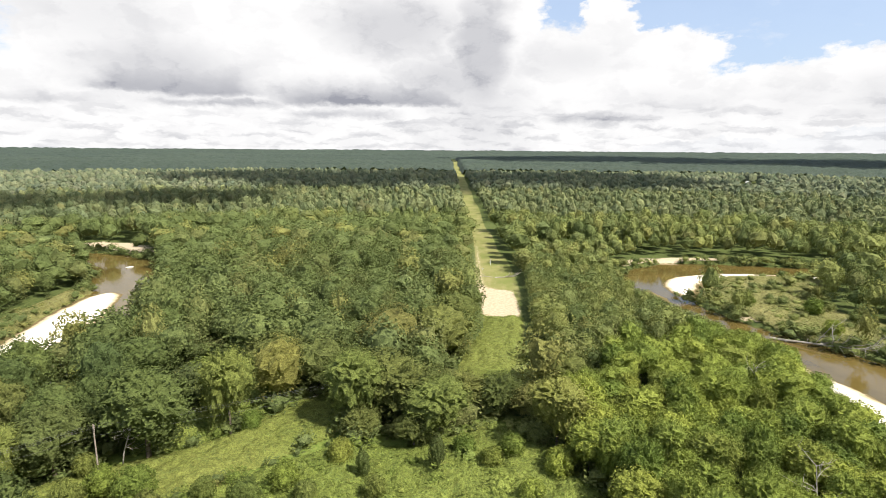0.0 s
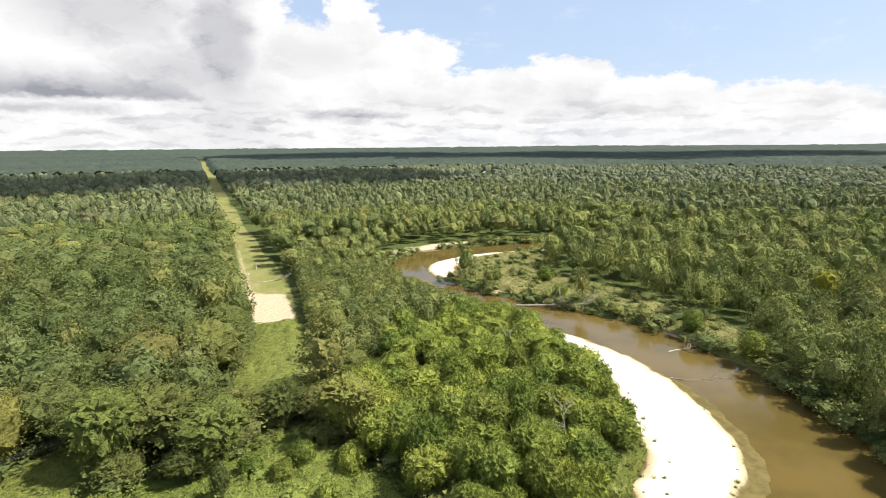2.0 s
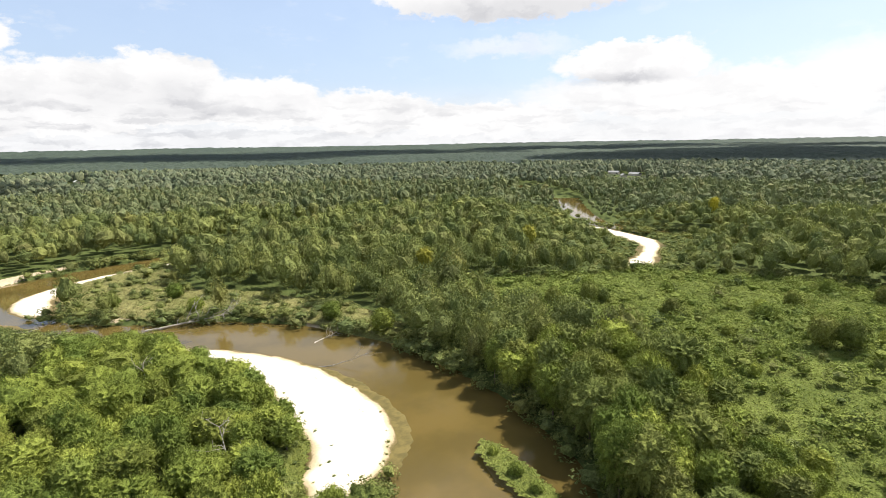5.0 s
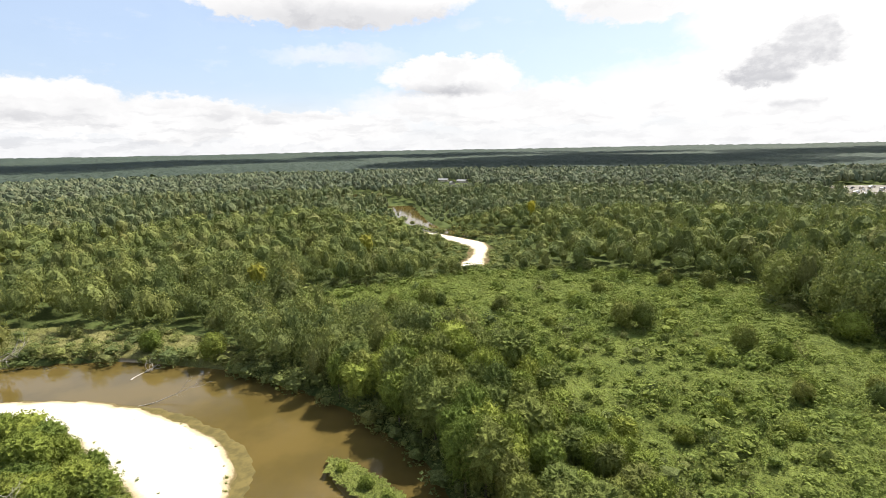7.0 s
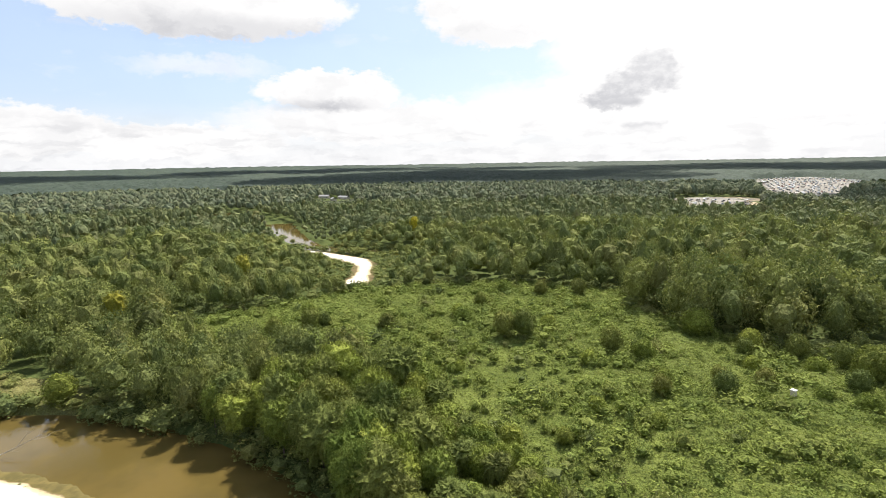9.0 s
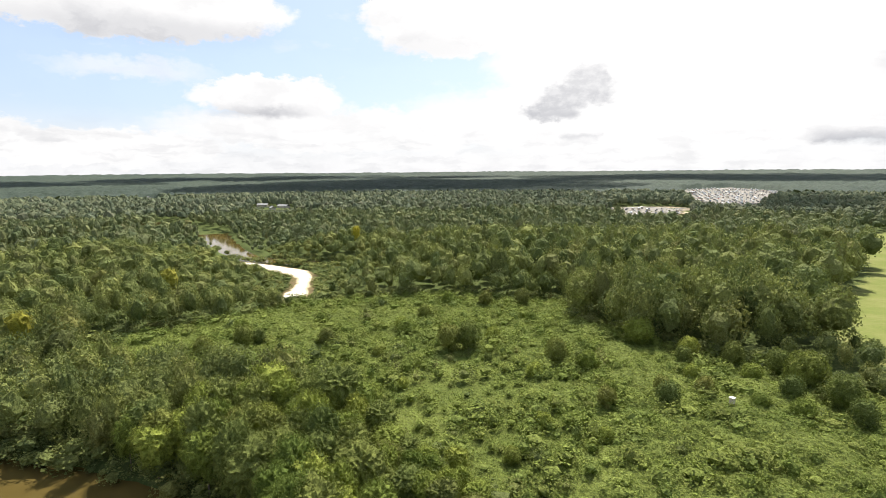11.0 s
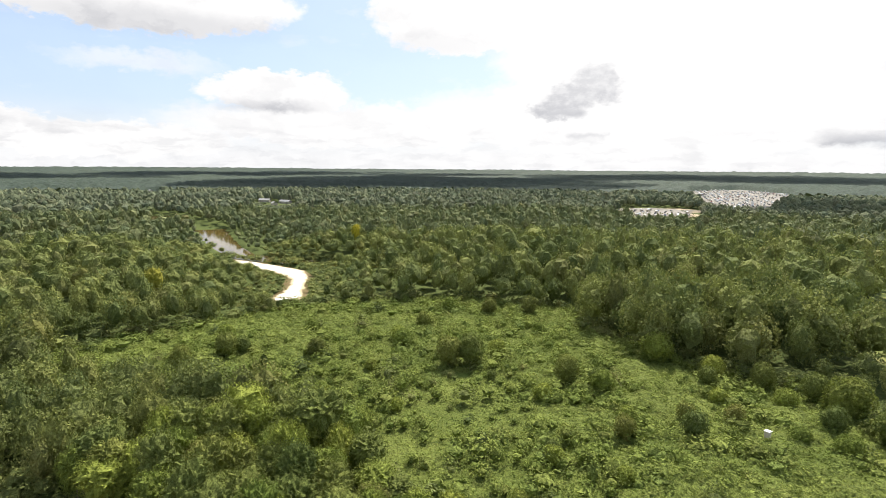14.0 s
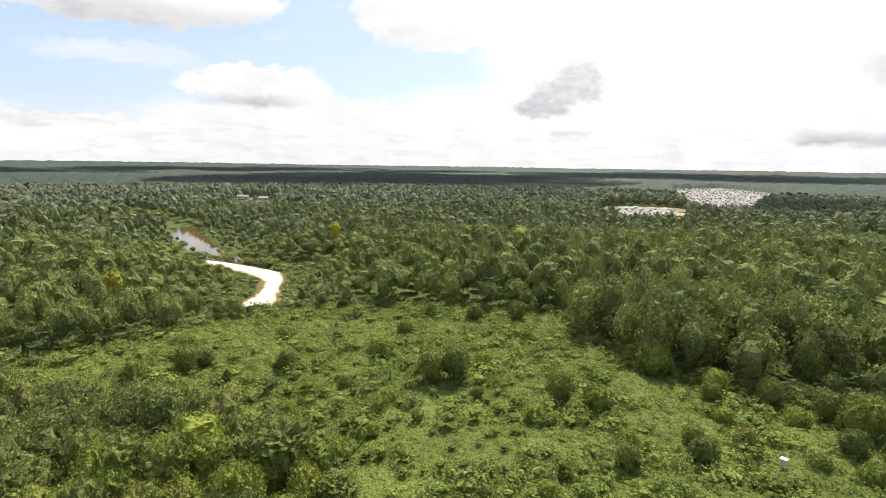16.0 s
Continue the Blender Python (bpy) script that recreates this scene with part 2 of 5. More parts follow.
def ground_material():
    """Forest litter, mown grass and bare sand by the sheet's own cover values."""
    m, n, bsdf = material("ground_cover", 0.95)
    bsdf.inputs["Specular IOR Level"].default_value = 0.04
    place = world_place(n)
    grass = n.attribute("grass")
    bare = n.attribute("bare")
    green = n.attribute("lush")
    big = n.noise(place, 0.06, 5.0).outputs["Fac"]
    small = n.noise(place, 0.9, 6.0, 0.65).outputs["Fac"]
    litter = n.mix(n.ramp(small, 0.35, 0.7), (0.060, 0.085, 0.025), (0.115, 0.130, 0.045))
    turf = n.mix(n.ramp(big, 0.35, 0.65), (0.165, 0.175, 0.055), (0.25, 0.225, 0.095))
    turf = n.mix(n.math("MULTIPLY", n.ramp(small, 0.35, 0.75), 0.5), turf, (0.14, 0.19, 0.04))
    rich = n.mix(n.ramp(small, 0.3, 0.7), (0.11, 0.155, 0.03), (0.18, 0.22, 0.055))
    streak = n.noise(n.vmath("MULTIPLY", place, (1.0, 0.22, 1.0)), 0.35, 4.0).outputs["Fac"]
    turf = n.mix(n.math("MULTIPLY", n.ramp(streak, 0.50, 0.68), 0.35), turf, (0.32, 0.265, 0.14))
    turf = n.mix(green, turf, rich)
    sand = n.mix(n.ramp(small, 0.3, 0.7), (0.40, 0.315, 0.205), (0.52, 0.43, 0.305))
    edge = n.math("ADD", n.math("SUBTRACT", small, 0.5), grass)
    colour = n.mix(n.ramp(edge, 0.35, 0.65), litter, turf)
    edge = n.math("ADD", n.math("MULTIPLY", n.math("SUBTRACT", small, 0.5), 1.2), bare)
    colour = n.mix(n.ramp(edge, 0.35, 0.65), colour, sand)
    n.put(bsdf.inputs["Base Color"], colour)
    bump = n.add("ShaderNodeBump")
    bump.inputs["Strength"].default_value, bump.inputs["Distance"].default_value = 0.6, 0.12
    n.put(bump.inputs["Height"], small)
    n.put(bsdf.inputs["Normal"], bump.outputs[0])
    return m


def sand_material():
    m, n, bsdf = material("river_sand", 0.9)
    place = world_place(n)
    xyz = n.add("ShaderNodeSeparateXYZ")
    n.put(xyz.inputs[0], place)
    fine = n.noise(place, 1.6, 6.0, 0.65).outputs["Fac"]
    broad = n.noise(place, 0.12, 4.0).outputs["Fac"]
    dry = n.mix(n.ramp(broad, 0.35, 0.65), (0.72, 0.64, 0.50), (0.80, 0.74, 0.62))
    dry = n.mix(n.math("MULTIPLY", n.ramp(fine, 0.55, 0.8), 0.35), dry, (0.52, 0.43, 0.30))
    wet = n.mix(n.ramp(broad, 0.4, 0.6), (0.155, 0.113, 0.045), (0.138, 0.106, 0.039))
    level = n.math("ADD", xyz.outputs[2], n.math("MULTIPLY", n.math("SUBTRACT", fine, 0.5), 0.16))
    damp = n.mix(n.ramp(level, 0.10, 0.22), wet, (0.46, 0.37, 0.23))
    n.put(bsdf.inputs["Base Color"], n.mix(n.ramp(level, 0.22, 0.42), damp, dry))
    bump = n.add("ShaderNodeBump")
    bump.inputs["Strength"].default_value, bump.inputs["Distance"].default_value = 0.5, 0.12
    n.put(bump.inputs["Height"], fine)
    n.put(bsdf.inputs["Normal"], bump.outputs[0])
    return m


def water_material():
    """Silty brown water, nearly opaque, with a light ripple."""
    m, n, bsdf = material("river_water", 0.07)
    place = world_place(n)
    broad = n.noise(place, 0.05, 4.0).outputs["Fac"]
    n.put(bsdf.inputs["Base Color"], n.mix(n.ramp(broad, 0.35, 0.65), (0.096, 0.070, 0.021), (0.131, 0.093, 0.028)))
    bsdf.inputs["Specular IOR Level"].default_value = 0.62
    bsdf.inputs["IOR"].default_value = 1.33
    bump = n.add("ShaderNodeBump")
    bump.inputs["Strength"].default_value, bump.inputs["Distance"].default_value = 0.06, 0.05
    n.put(bump.inputs["Height"], n.noise(n.vmath("MULTIPLY", place, (1.0, 1.0, 1)), 1.1, 3.0).outputs["Fac"])
    n.put(bsdf.inputs["Normal"], bump.outputs[0])
    return m


def plain_material(name, a, b, scale, rough=0.85, metal=0.0):
    m, n, bsdf = material(name, rough)
    tex = n.noise(n.add("ShaderNodeTexCoord").outputs["Object"], scale, 6.0, 0.6).outputs["Fac"]
    n.put(bsdf.inputs["Base Color"], n.mix(n.ramp(tex, 0.35, 0.65), a, b))
    bsdf.inputs["Metallic"].default_value = metal
    bump = n.add("ShaderNodeBump")
    bump.inputs["Strength"].default_value, bump.inputs["Distance"].default_value = 0.4, 0.02
    n.put(bump.inputs["Height"], tex)
    n.put(bsdf.inputs["Normal"], bump.outputs[0])
    return m


GROUND, SAND, WATER = ground_material(), sand_material(), water_material()
MUD = plain_material("olive_mud", (0.098, 0.080, 0.024), (0.160, 0.124, 0.040), 0.35, 0.9)
BARK = plain_material("bark", (0.10, 0.075, 0.055), (0.19, 0.155, 0.12), 3.0)
DEADWOOD = plain_material("bleached_wood", (0.30, 0.26, 0.21), (0.46, 0.42, 0.36), 2.0)
POLE_WOOD = plain_material("weathered_pole", (0.22, 0.18, 0.14), (0.34, 0.29, 0.24), 2.5)
WIRE = plain_material("weathered_wire", (0.17, 0.17, 0.16), (0.24, 0.24, 0.23), 5.0, 0.6, 0.2)
PAINT_WHITE = plain_material("white_paint", (0.74, 0.74, 0.72), (0.82, 0.82, 0.80), 1.0, 0.5)
PAINT_TAN = plain_material("tan_paint", (0.48, 0.42, 0.34), (0.58, 0.52, 0.44), 1.0, 0.6)
PAINT_DARK = plain_material("dark_paint", (0.05, 0.055, 0.065), (0.09, 0.09, 0.10), 1.0, 0.4)
PAINT_BLUE = plain_material("blue_paint", (0.08, 0.13, 0.26), (0.12, 0.18, 0.32), 1.0, 0.4)
PAINT_RED = plain_material("red_paint", (0.30, 0.06, 0.05), (0.36, 0.09, 0.07), 1.0, 0.4)
GLASS_DARK = plain_material("dark_glass", (0.02, 0.025, 0.03), (0.03, 0.035, 0.04), 1.0, 0.1)
RUBBER = plain_material("rubber", (0.02, 0.02, 0.02), (0.035, 0.035, 0.035), 4.0)
ROOF_GREY = plain_material("grey_roof", (0.28, 0.28, 0.28), (0.40, 0.39, 0.38), 2.0, 0.7)
GRAVEL = plain_material("pale_gravel", (0.13, 0.12, 0.10), (0.26, 0.235, 0.20), 0.05)


def cloud_material():
    """White vapour that lets part of the light through."""
    m, n, bsdf = material("cloud_white", 1.0)
    bsdf.inputs["Base Color"].default_value = (0.9, 0.9, 0.9, 1)
    clear = n.add("ShaderNodeBsdfTransparent")
    blend = n.add("ShaderNodeMixShader")
    wisps = n.noise(world_place(n), 0.012, 4.0, 0.6).outputs["Fac"]
    n.put(blend.inputs[0], n.ramp(wisps, 0.35, 0.65, 0.34, 0.62))
    n.put(blend.inputs[1], clear.outputs[0]), n.put(blend.inputs[2], bsdf.outputs[0])
    n.put(m.node_tree.nodes["Material Output"].inputs[0], blend.outputs[0])
    return m


CLOUD = cloud_material()

# ---- the plan, in metres ----
# river bends: x, y, half width
RIVER = [(700, 260, 16), (620, 200, 15), (520, 235, 14), (420, 262, 14), (330, 262, 13), (250, 262, 11), (205, 264, 9), (165, 268, 9), (140, 271, 11), (115, 269, 14),
         (98, 257, 14), (86, 240, 11), (83, 222, 8), (86, 203, 8), (92, 180, 9), (98, 164, 11), (109, 147, 12), (115, 130, 12), (117, 112, 12),
         (116, 92, 12), (107, 68, 13), (95, 50, 15), (80, 37, 18), (60, 24, 17), (36, 0, 15), (12, -40, 14), (-20, -95, 14), (-70, -135, 14), (-125, -100, 13),
         (-150, -30, 12), (-135, 50, 11), (-113, 105, 10), (-110, 145, 10), (-124, 190, 11), (-146, 228, 14), (-166, 258, 15), (-188, 274, 12), (-222, 284, 11), (-280, 290, 12), (-340, 300, 14)]
FAR_RIVER = [(700, 260, 16), (620, 200, 15), (556, 152, 13), (490, 128, 11), (430, 104, 9), (392, 84, 8), (377, 58, 9), (362, 34, 8), (352, 0, 8), (345, -50, 8), (365, -120, 8)]
SANDBAR = [(97, 148), (103, 128), (106, 112), (104.5, 96), (99, 79), (92, 66), (83, 57.5), (73, 53.5), (64, 54.5), (57, 58), (64, 66), (73, 72),
           (79, 84), (87, 98), (89, 114), (91, 130)]
BAR_BACK = [(54, 55), (58, 58.5), (65, 66), (74, 72), (80, 84), (88, 98), (90, 114), (92, 132), (82, 134), (80, 115), (77, 101), (69, 89), (63, 78), (54, 72), (46, 62)]
POINT_BAR = [(91, 222), (93.5, 238), (103, 252), (123, 260), (146, 261), (168, 257), (205, 250), (202, 244), (165, 250), (140, 252), (120, 247), (108, 236), (101, 222), (97, 214)]
LEFT_BAR = [(-143, 210), (-148, 202), (-144, 178), (-138, 152), (-134, 128), (-118, 122), (-118, 158), (-126, 184), (-135, 207)]
BAR_MARGIN = [(-146, 220), (-158, 208), (-156, 178), (-152, 150), (-150, 128), (-132, 124), (-138, 152), (-144, 178), (-148, 202)]
EAST_BAR = [(381, 88), (370, 73), (354, 54), (338, 38), (320, 33), (292, 32), (264, 30), (258, 37), (262, 44), (272, 45), (288, 41), (312, 42), (328, 51), (342, 64), (354, 77), (368, 87)]
ISLET = [(90.5, 42.5), (90, 38), (85, 30), (80, 23), (75, 19), (74, 24), (79, 33), (85, 41)]
SMALL_BAR = [(81.5, 226), (83.5, 212), (85.5, 206), (86, 212), (84, 224)]
BARS = [SANDBAR, POINT_BAR, LEFT_BAR, EAST_BAR, ISLET]
PAD = [(9, 206), (7.5, 226), (10, 231), (13, 222), (23.5, 217), (24.5, 203), (23.5, 184), (19, 181), (11, 184)]
CORRIDOR = [(-52, 3000), (-11, 1262), (3, 630), (11, 362), (9, 258), (7.5, 230), (11, 187), (9.5, 167), (3.5, 143), (2, 127), (8, 119), (14, 122), (17, 130), (20, 150), (23, 170), (25, 186),
            (27, 247), (26, 286), (22, 388), (18, 630), (7, 1263), (-24, 3000)]
MEADOW = [(-80, 72), (-66, 86), (-53, 93), (-45, 99), (-38, 113), (-27, 122), (-18, 121), (-17, 110), (-25, 98), (-34, 89), (-44, 80), (-55, 66), (-90, 50)]
VINES_WEST = [(-62, 91), (-68, 118), (-70, 141), (-54, 138), (-42, 120), (-38, 112), (-46, 99), (-54, 92)]
VINES_SOUTH = [(-62, 56), (-44, 79), (-34, 88), (-22, 97), (-8, 97), (1, 102), (9, 105), (19, 99), (25, 93), (28, 80), (30, 66), (0, 48)]
THICKET = [(160, 60), (166, 88), (192, 99), (208, 90), (212, 76), (226, 58), (246, 32), (255, 5), (250, -20), (250, -40), (238, -66), (226, -88), (204, -80), (172, -90), (160, -101),
           (137, -121), (112, -126), (78, -118), (56, -94), (50, -58), (60, -30), (80, -24), (96, -18), (110, -6), (128, 6), (140, 22), (152, 44)]
BARE_SPOT = (166, -26.5)
FIELD = [(132, -148), (172, -162), (204, -192), (231, -233), (276, -289), (326, -331), (419, -385), (436, -476), (330, -520), (170, -360), (112, -210)]
# bare cut banks and open sand among the scrub
SAND_PATCHES = [[(127, 120), (131, 116), (134, 121), (130, 125)], [(128, 97), (132, 90), (136, 94), (133, 101)], [(102, 186), (110, 179), (113, 185), (106, 191)],
                [(86, 271), (100, 281), (125, 287), (142, 288), (142, 294), (124, 294), (100, 289), (84, 279)],
                [(-229, 308), (-224, 322), (-202, 320), (-184, 308), (-172, 292), (-178, 287), (-190, 293), (-204, 299)], [(118, 164), (128, 158), (134, 168), (124, 176)]]
LOT_WEST = [(790, -360), (560, -285), (530, -330), (760, -482), (820, -428)]
LOT_EAST = [(1424, -880), (680, -455), (665, -505), (850, -690), (1253, -1060), (1560, -1135)]
SHOAL = [(103, 108), (105.6, 101), (104.8, 90.5), (100, 75), (93, 62.8), (85, 55.5), (76.6, 51.8), (67, 51.8), (59, 53.2), (60, 58), (75, 57), (90, 67), (98, 80), (103, 96)]


SCRUB = [(100, 215), (104, 192), (108, 170), (124, 152), (130, 124), (128, 104), (127, 88), (142, 92), (149, 112), (150, 130), (150, 165), (140, 200), (165, 240), (205, 242), (170, 252), (120, 248)]


def inside(poly, x, y):
    """Which of the points lie in the polygon."""
    hit = np.zeros(np.shape(x), bool)
    p = np.array(poly, float)
    for (ax, ay), (bx, by) in zip(p, np.roll(p, -1, 0)):
        cross = ((ay > y) != (by > y)) & (x < (bx - ax) * (y - ay) / ((by - ay) or 1e-9) + ax)
        hit ^= cross
    return hit


def edge_distance(poly, x, y, closed=True):
    best = np.full(np.shape(x), 1e9)
    p = np.array(poly, float)[:, :2]
    ends = np.roll(p, -1, 0) if closed else p[1:]
    for (ax, ay), (bx, by) in zip(p, ends):
        dx, dy = bx - ax, by - ay
        u = np.clip(((x - ax) * dx + (y - ay) * dy) / (dx * dx + dy * dy), 0, 1)
        best = np.minimum(best, np.hypot(x - ax - u * dx, y - ay - u * dy))
    return best


def signed(poly, x, y):
    """Metres into the polygon, minus outside."""
    return np.where(inside(poly, x, y), 1, -1) * edge_distance(poly, x, y)


def channel(x, y):
    """Metres from the water's edge: minus in the water."""
    best = np.full(np.shape(x), 1e9)
    for line in (RIVER, FAR_RIVER):
        for (ax, ay, aw), (bx, by, bw) in zip(line, line[1:]):
            dx, dy = bx - ax, by - ay
            u = np.clip(((x - ax) * dx + (y - ay) * dy) / (dx * dx + dy * dy), 0, 1)
            best = np.minimum(best, np.hypot(x - ax - u * dx, y - ay - u * dy) - (aw + u * (bw - aw)))
    return best


def lattice(ix, iy, seed):
    """A fixed pseudo-random value from 0 to 1 for each pair of whole numbers."""
    h = (ix.astype(np.int64) * 374761393 + iy.astype(np.int64) * 668265263 + seed * 2246822519) & 0xFFFFFFFF
    h = ((h ^ (h >> 13)) * 1274126177) & 0xFFFFFFFF
    h = ((h ^ (h >> 16)) * 2654435761) & 0xFFFFFFFF
    return ((h ^ (h >> 15)) & 0xFFFFFF) / 0xFFFFFF


def value_noise(x, y, scale, seed=0):
    x, y = np.asarray(x) / scale, np.asarray(y) / scale
    ix, iy = np.floor(x), np.floor(y)
    u, v = x - ix, y - iy
    u, v = u * u * (3 - 2 * u), v * v * (3 - 2 * v)
    a, b = lattice(ix, iy, seed), lattice(ix + 1, iy, seed)
    c, d = lattice(ix, iy + 1, seed), lattice(ix + 1, iy + 1, seed)
    return (a * (1 - u) + b * u) * (1 - v) + (c * (1 - u) + d * u) * v


def far_rise(x, y):
    """Low wooded rises towards the horizon."""
    r = np.hypot(x, y)
    swell = 4 * value_noise(x, y, 420, 5) * np.clip((r - 900) / 800, 0, 1)
    return swell + np.clip((r - 2600) / 2200, 0, 1) ** 1.3 * (31 + 6 * value_noise(x, y, 900, 6))


def ground_height(x, y):
    d = channel(x, y)
    bank = np.clip((d + 1.5) / 4.0, 0, 1)
    bank = bank * bank * (3 - 2 * bank)
    h = -1.4 + bank * (2.6 + 0.5 * (value_noise(x, y, 14, 2) - 0.5))
    for bar in BARS:                                   # the bars' own sheets lie here
        h = np.minimum(h, np.where(signed(bar, x, y) > -3.0, -0.6, 9))
    return h + far_rise(x, y)


def smooth(d, a, b):
    u = np.clip((d - a) / (b - a), 0, 1)
    return u * u * (3 - 2 * u)


# ---- mesh helpers ----
def mesh_of(name, verts, faces, materials, values=None, shade=False, normals=None):
    """A mesh from arrays; faces all have the same number of corners. values: one number a vertex for each name; normals: one a vertex."""
    me = bpy.data.meshes.new(name)
    verts, faces = np.asarray(verts, np.float32), np.asarray(faces, np.int32)
    me.vertices.add(len(verts))
    me.vertices.foreach_set("co", verts.ravel())
    me.loops.add(faces.size)
    me.loops.foreach_set("vertex_index", faces.ravel())
    me.polygons.add(len(faces))
    me.polygons.foreach_set("loop_start", np.arange(0, faces.size, faces.shape[1], dtype=np.int32))
    me.update(calc_edges=True)
    me.polygons.foreach_set("use_smooth", np.full(len(faces), shade))
    for m in materials if isinstance(materials, (list, tuple)) else [materials]:
        me.materials.append(m)
    for key, data in (values or {}).items():
        layer = me.attributes.new(key, "FLOAT", "POINT")
        layer.data.foreach_set("value", np.asarray(data, np.float32))
    if normals is not None:
        layer = me.attributes.new("custom_normal", "FLOAT_VECTOR", "POINT")
        layer.data.foreach_set("vector", np.asarray(normals, np.float32).ravel())
    return me


def unit(v):
    return v / (np.linalg.norm(v, axis=-1, keepdims=True) + 1e-9)


def smooth_normals(v, f):
    """Vertex normals of triangles."""
    face = np.cross(v[f[:, 1]] - v[f[:, 0]], v[f[:, 2]] - v[f[:, 0]])
    out = np.zeros_like(v)
    for k in range(3):
        np.add.at(out, f[:, k], face)
    return unit(out)


def part(name, bm, mat, parent, label=""):
    """A bmesh as one mesh object under a thing or a part."""
    me = bpy.data.meshes.new(name)
    bm.to_mesh(me)
    bm.free()
    me.materials.append(mat)
    ob = new(name, me)
    ob.parent = parent
    return tagged(ob, label)


def grid_faces(rows, cols):
    i = np.arange((rows - 1) * (cols - 1))
    a = i // (cols - 1) * cols + i % (cols - 1)
    return np.stack([a, a + 1, a + cols + 1, a + cols], 1)


def join(pieces):
    """Vertex and face arrays of many pieces, as one."""
    start, verts, faces = 0, [], []
    for v, f, *_ in pieces:
        verts.append(v)
        faces.append(f + start)
        start += len(v)
    out = np.concatenate(verts), np.concatenate(faces)
    return out + (np.concatenate([p[2] for p in pieces]),) if len(pieces[0]) > 2 else out


# ---- ground, water, sand ----
def axis(dense, step, wide, far, grow):
    """Even steps in the dense stretch, wider ones beyond, growing to the far end."""
    lo, hi = dense
    out = list(np.arange(lo, hi + 0.01, step))
    for sign, edge, limit in ((1, hi, wide[1]), (-1, lo, wide[0])):
        at, s, more = edge, step * 2.2, []
        while abs(at) < far:
            s = s if sign * at < sign * limit else s * grow
            at += sign * s
            more.append(at)
        out = out + more if sign > 0 else more[::-1] + out
    return np.array(out)


def build_ground():
    gx, gy = axis((-175, 140), 3.4, (-330, 440), 7000, 1.25), axis((10, 300), 3.4, (-420, 460), 7000, 1.25)
    x, y = (a.ravel() for a in np.meshgrid(gx, gy))
    z = ground_height(x, y)
    grass = np.zeros(len(x))
    for poly, reach in ((CORRIDOR, 1.0), (MEADOW, 2.0), (FIELD, 2.0), (BAR_MARGIN, 3.0)):
        grass = np.maximum(grass, smooth(signed(poly, x, y), -reach, reach))
    lush = np.zeros(len(x))
    for poly in (VINES_SOUTH, VINES_WEST, THICKET):
        inn = smooth(signed(poly, x, y), -11, -4)
        lush, grass = np.maximum(lush, inn), np.maximum(grass, inn)
    lush = np.maximum(lush, 0.45 * smooth(signed(FIELD, x, y), -2, 2))
    lush = np.maximum(lush, smooth(-y, -185, -150) * smooth(signed(CORRIDOR, x, y), -1, 1))
    bar_side = smooth(-channel(x, y), -9, -1) * 0.2
    grass = np.maximum(grass, np.maximum(bar_side, 0.75 * smooth(signed(SCRUB, x, y), -4, 4)))
    bare = smooth(signed(PAD, x, y), -2.0, 1.5)
    for poly in SAND_PATCHES:
        bare = np.maximum(bare, smooth(signed(poly, x, y), -2.0, 0.8))
    bare = np.maximum(bare, (0.25 + 0.35 * value_noise(x, y, 9, 8)) * smooth(signed(SCRUB, x, y), -2, 3))
    for poly in (LOT_WEST,):
        bare = np.maximum(bare, smooth(signed(poly, x, y), -8, 2))
    bare = np.maximum(bare, 0.46 * smooth(signed([(9, 330), (13, 330), (14, 215), (8, 215)], x, y), -1, 1))
    bare = np.maximum(bare, 0.5 * smooth(-np.hypot(x + 31, (y - 118)), -5, -2) + 1.0 * smooth(-np.hypot(x - BARE_SPOT[0], y - BARE_SPOT[1]), -4.5, -2.0))
    me = mesh_of("ground", np.stack([x, y, z], 1), grid_faces(len(gy), len(gx)), GROUND, {"grass": grass, "lush": lush, "bare": bare}, True)
    return tagged(new("ground", me), "flat river bottom with forest litter, grass and bare sand", "ground", kind="structure")


def build_water(name, line, label):
    """A flat sheet over the bends, wider than the channel, so that the banks cut its edge."""
    p = np.array(line, float)
    u = np.linspace(0, len(p) - 1, len(p) * 4)
    fine = np.stack([np.interp(u, np.arange(len(p)), p[:, k]) for k in range(3)], 1)
    d = np.gradient(fine[:, :2], axis=0)
    side = np.stack([-d[:, 1], d[:, 0]], 1) / np.hypot(*d.T)[:, None]
    reach = fine[:, 2:] + 2.2
    left, right = fine[:, :2] + side * reach, fine[:, :2] - side * reach
    v = np.concatenate([np.c_[left, 0 * left[:, :1]], np.c_[right, 0 * right[:, :1]]])
    k = len(fine)
    f = np.array([(i, i + k, i + k + 1, i + 1) for i in range(k - 1)])
    return tagged(new(name, mesh_of(name, v, f, WATER)), label, "river", kind="structure")


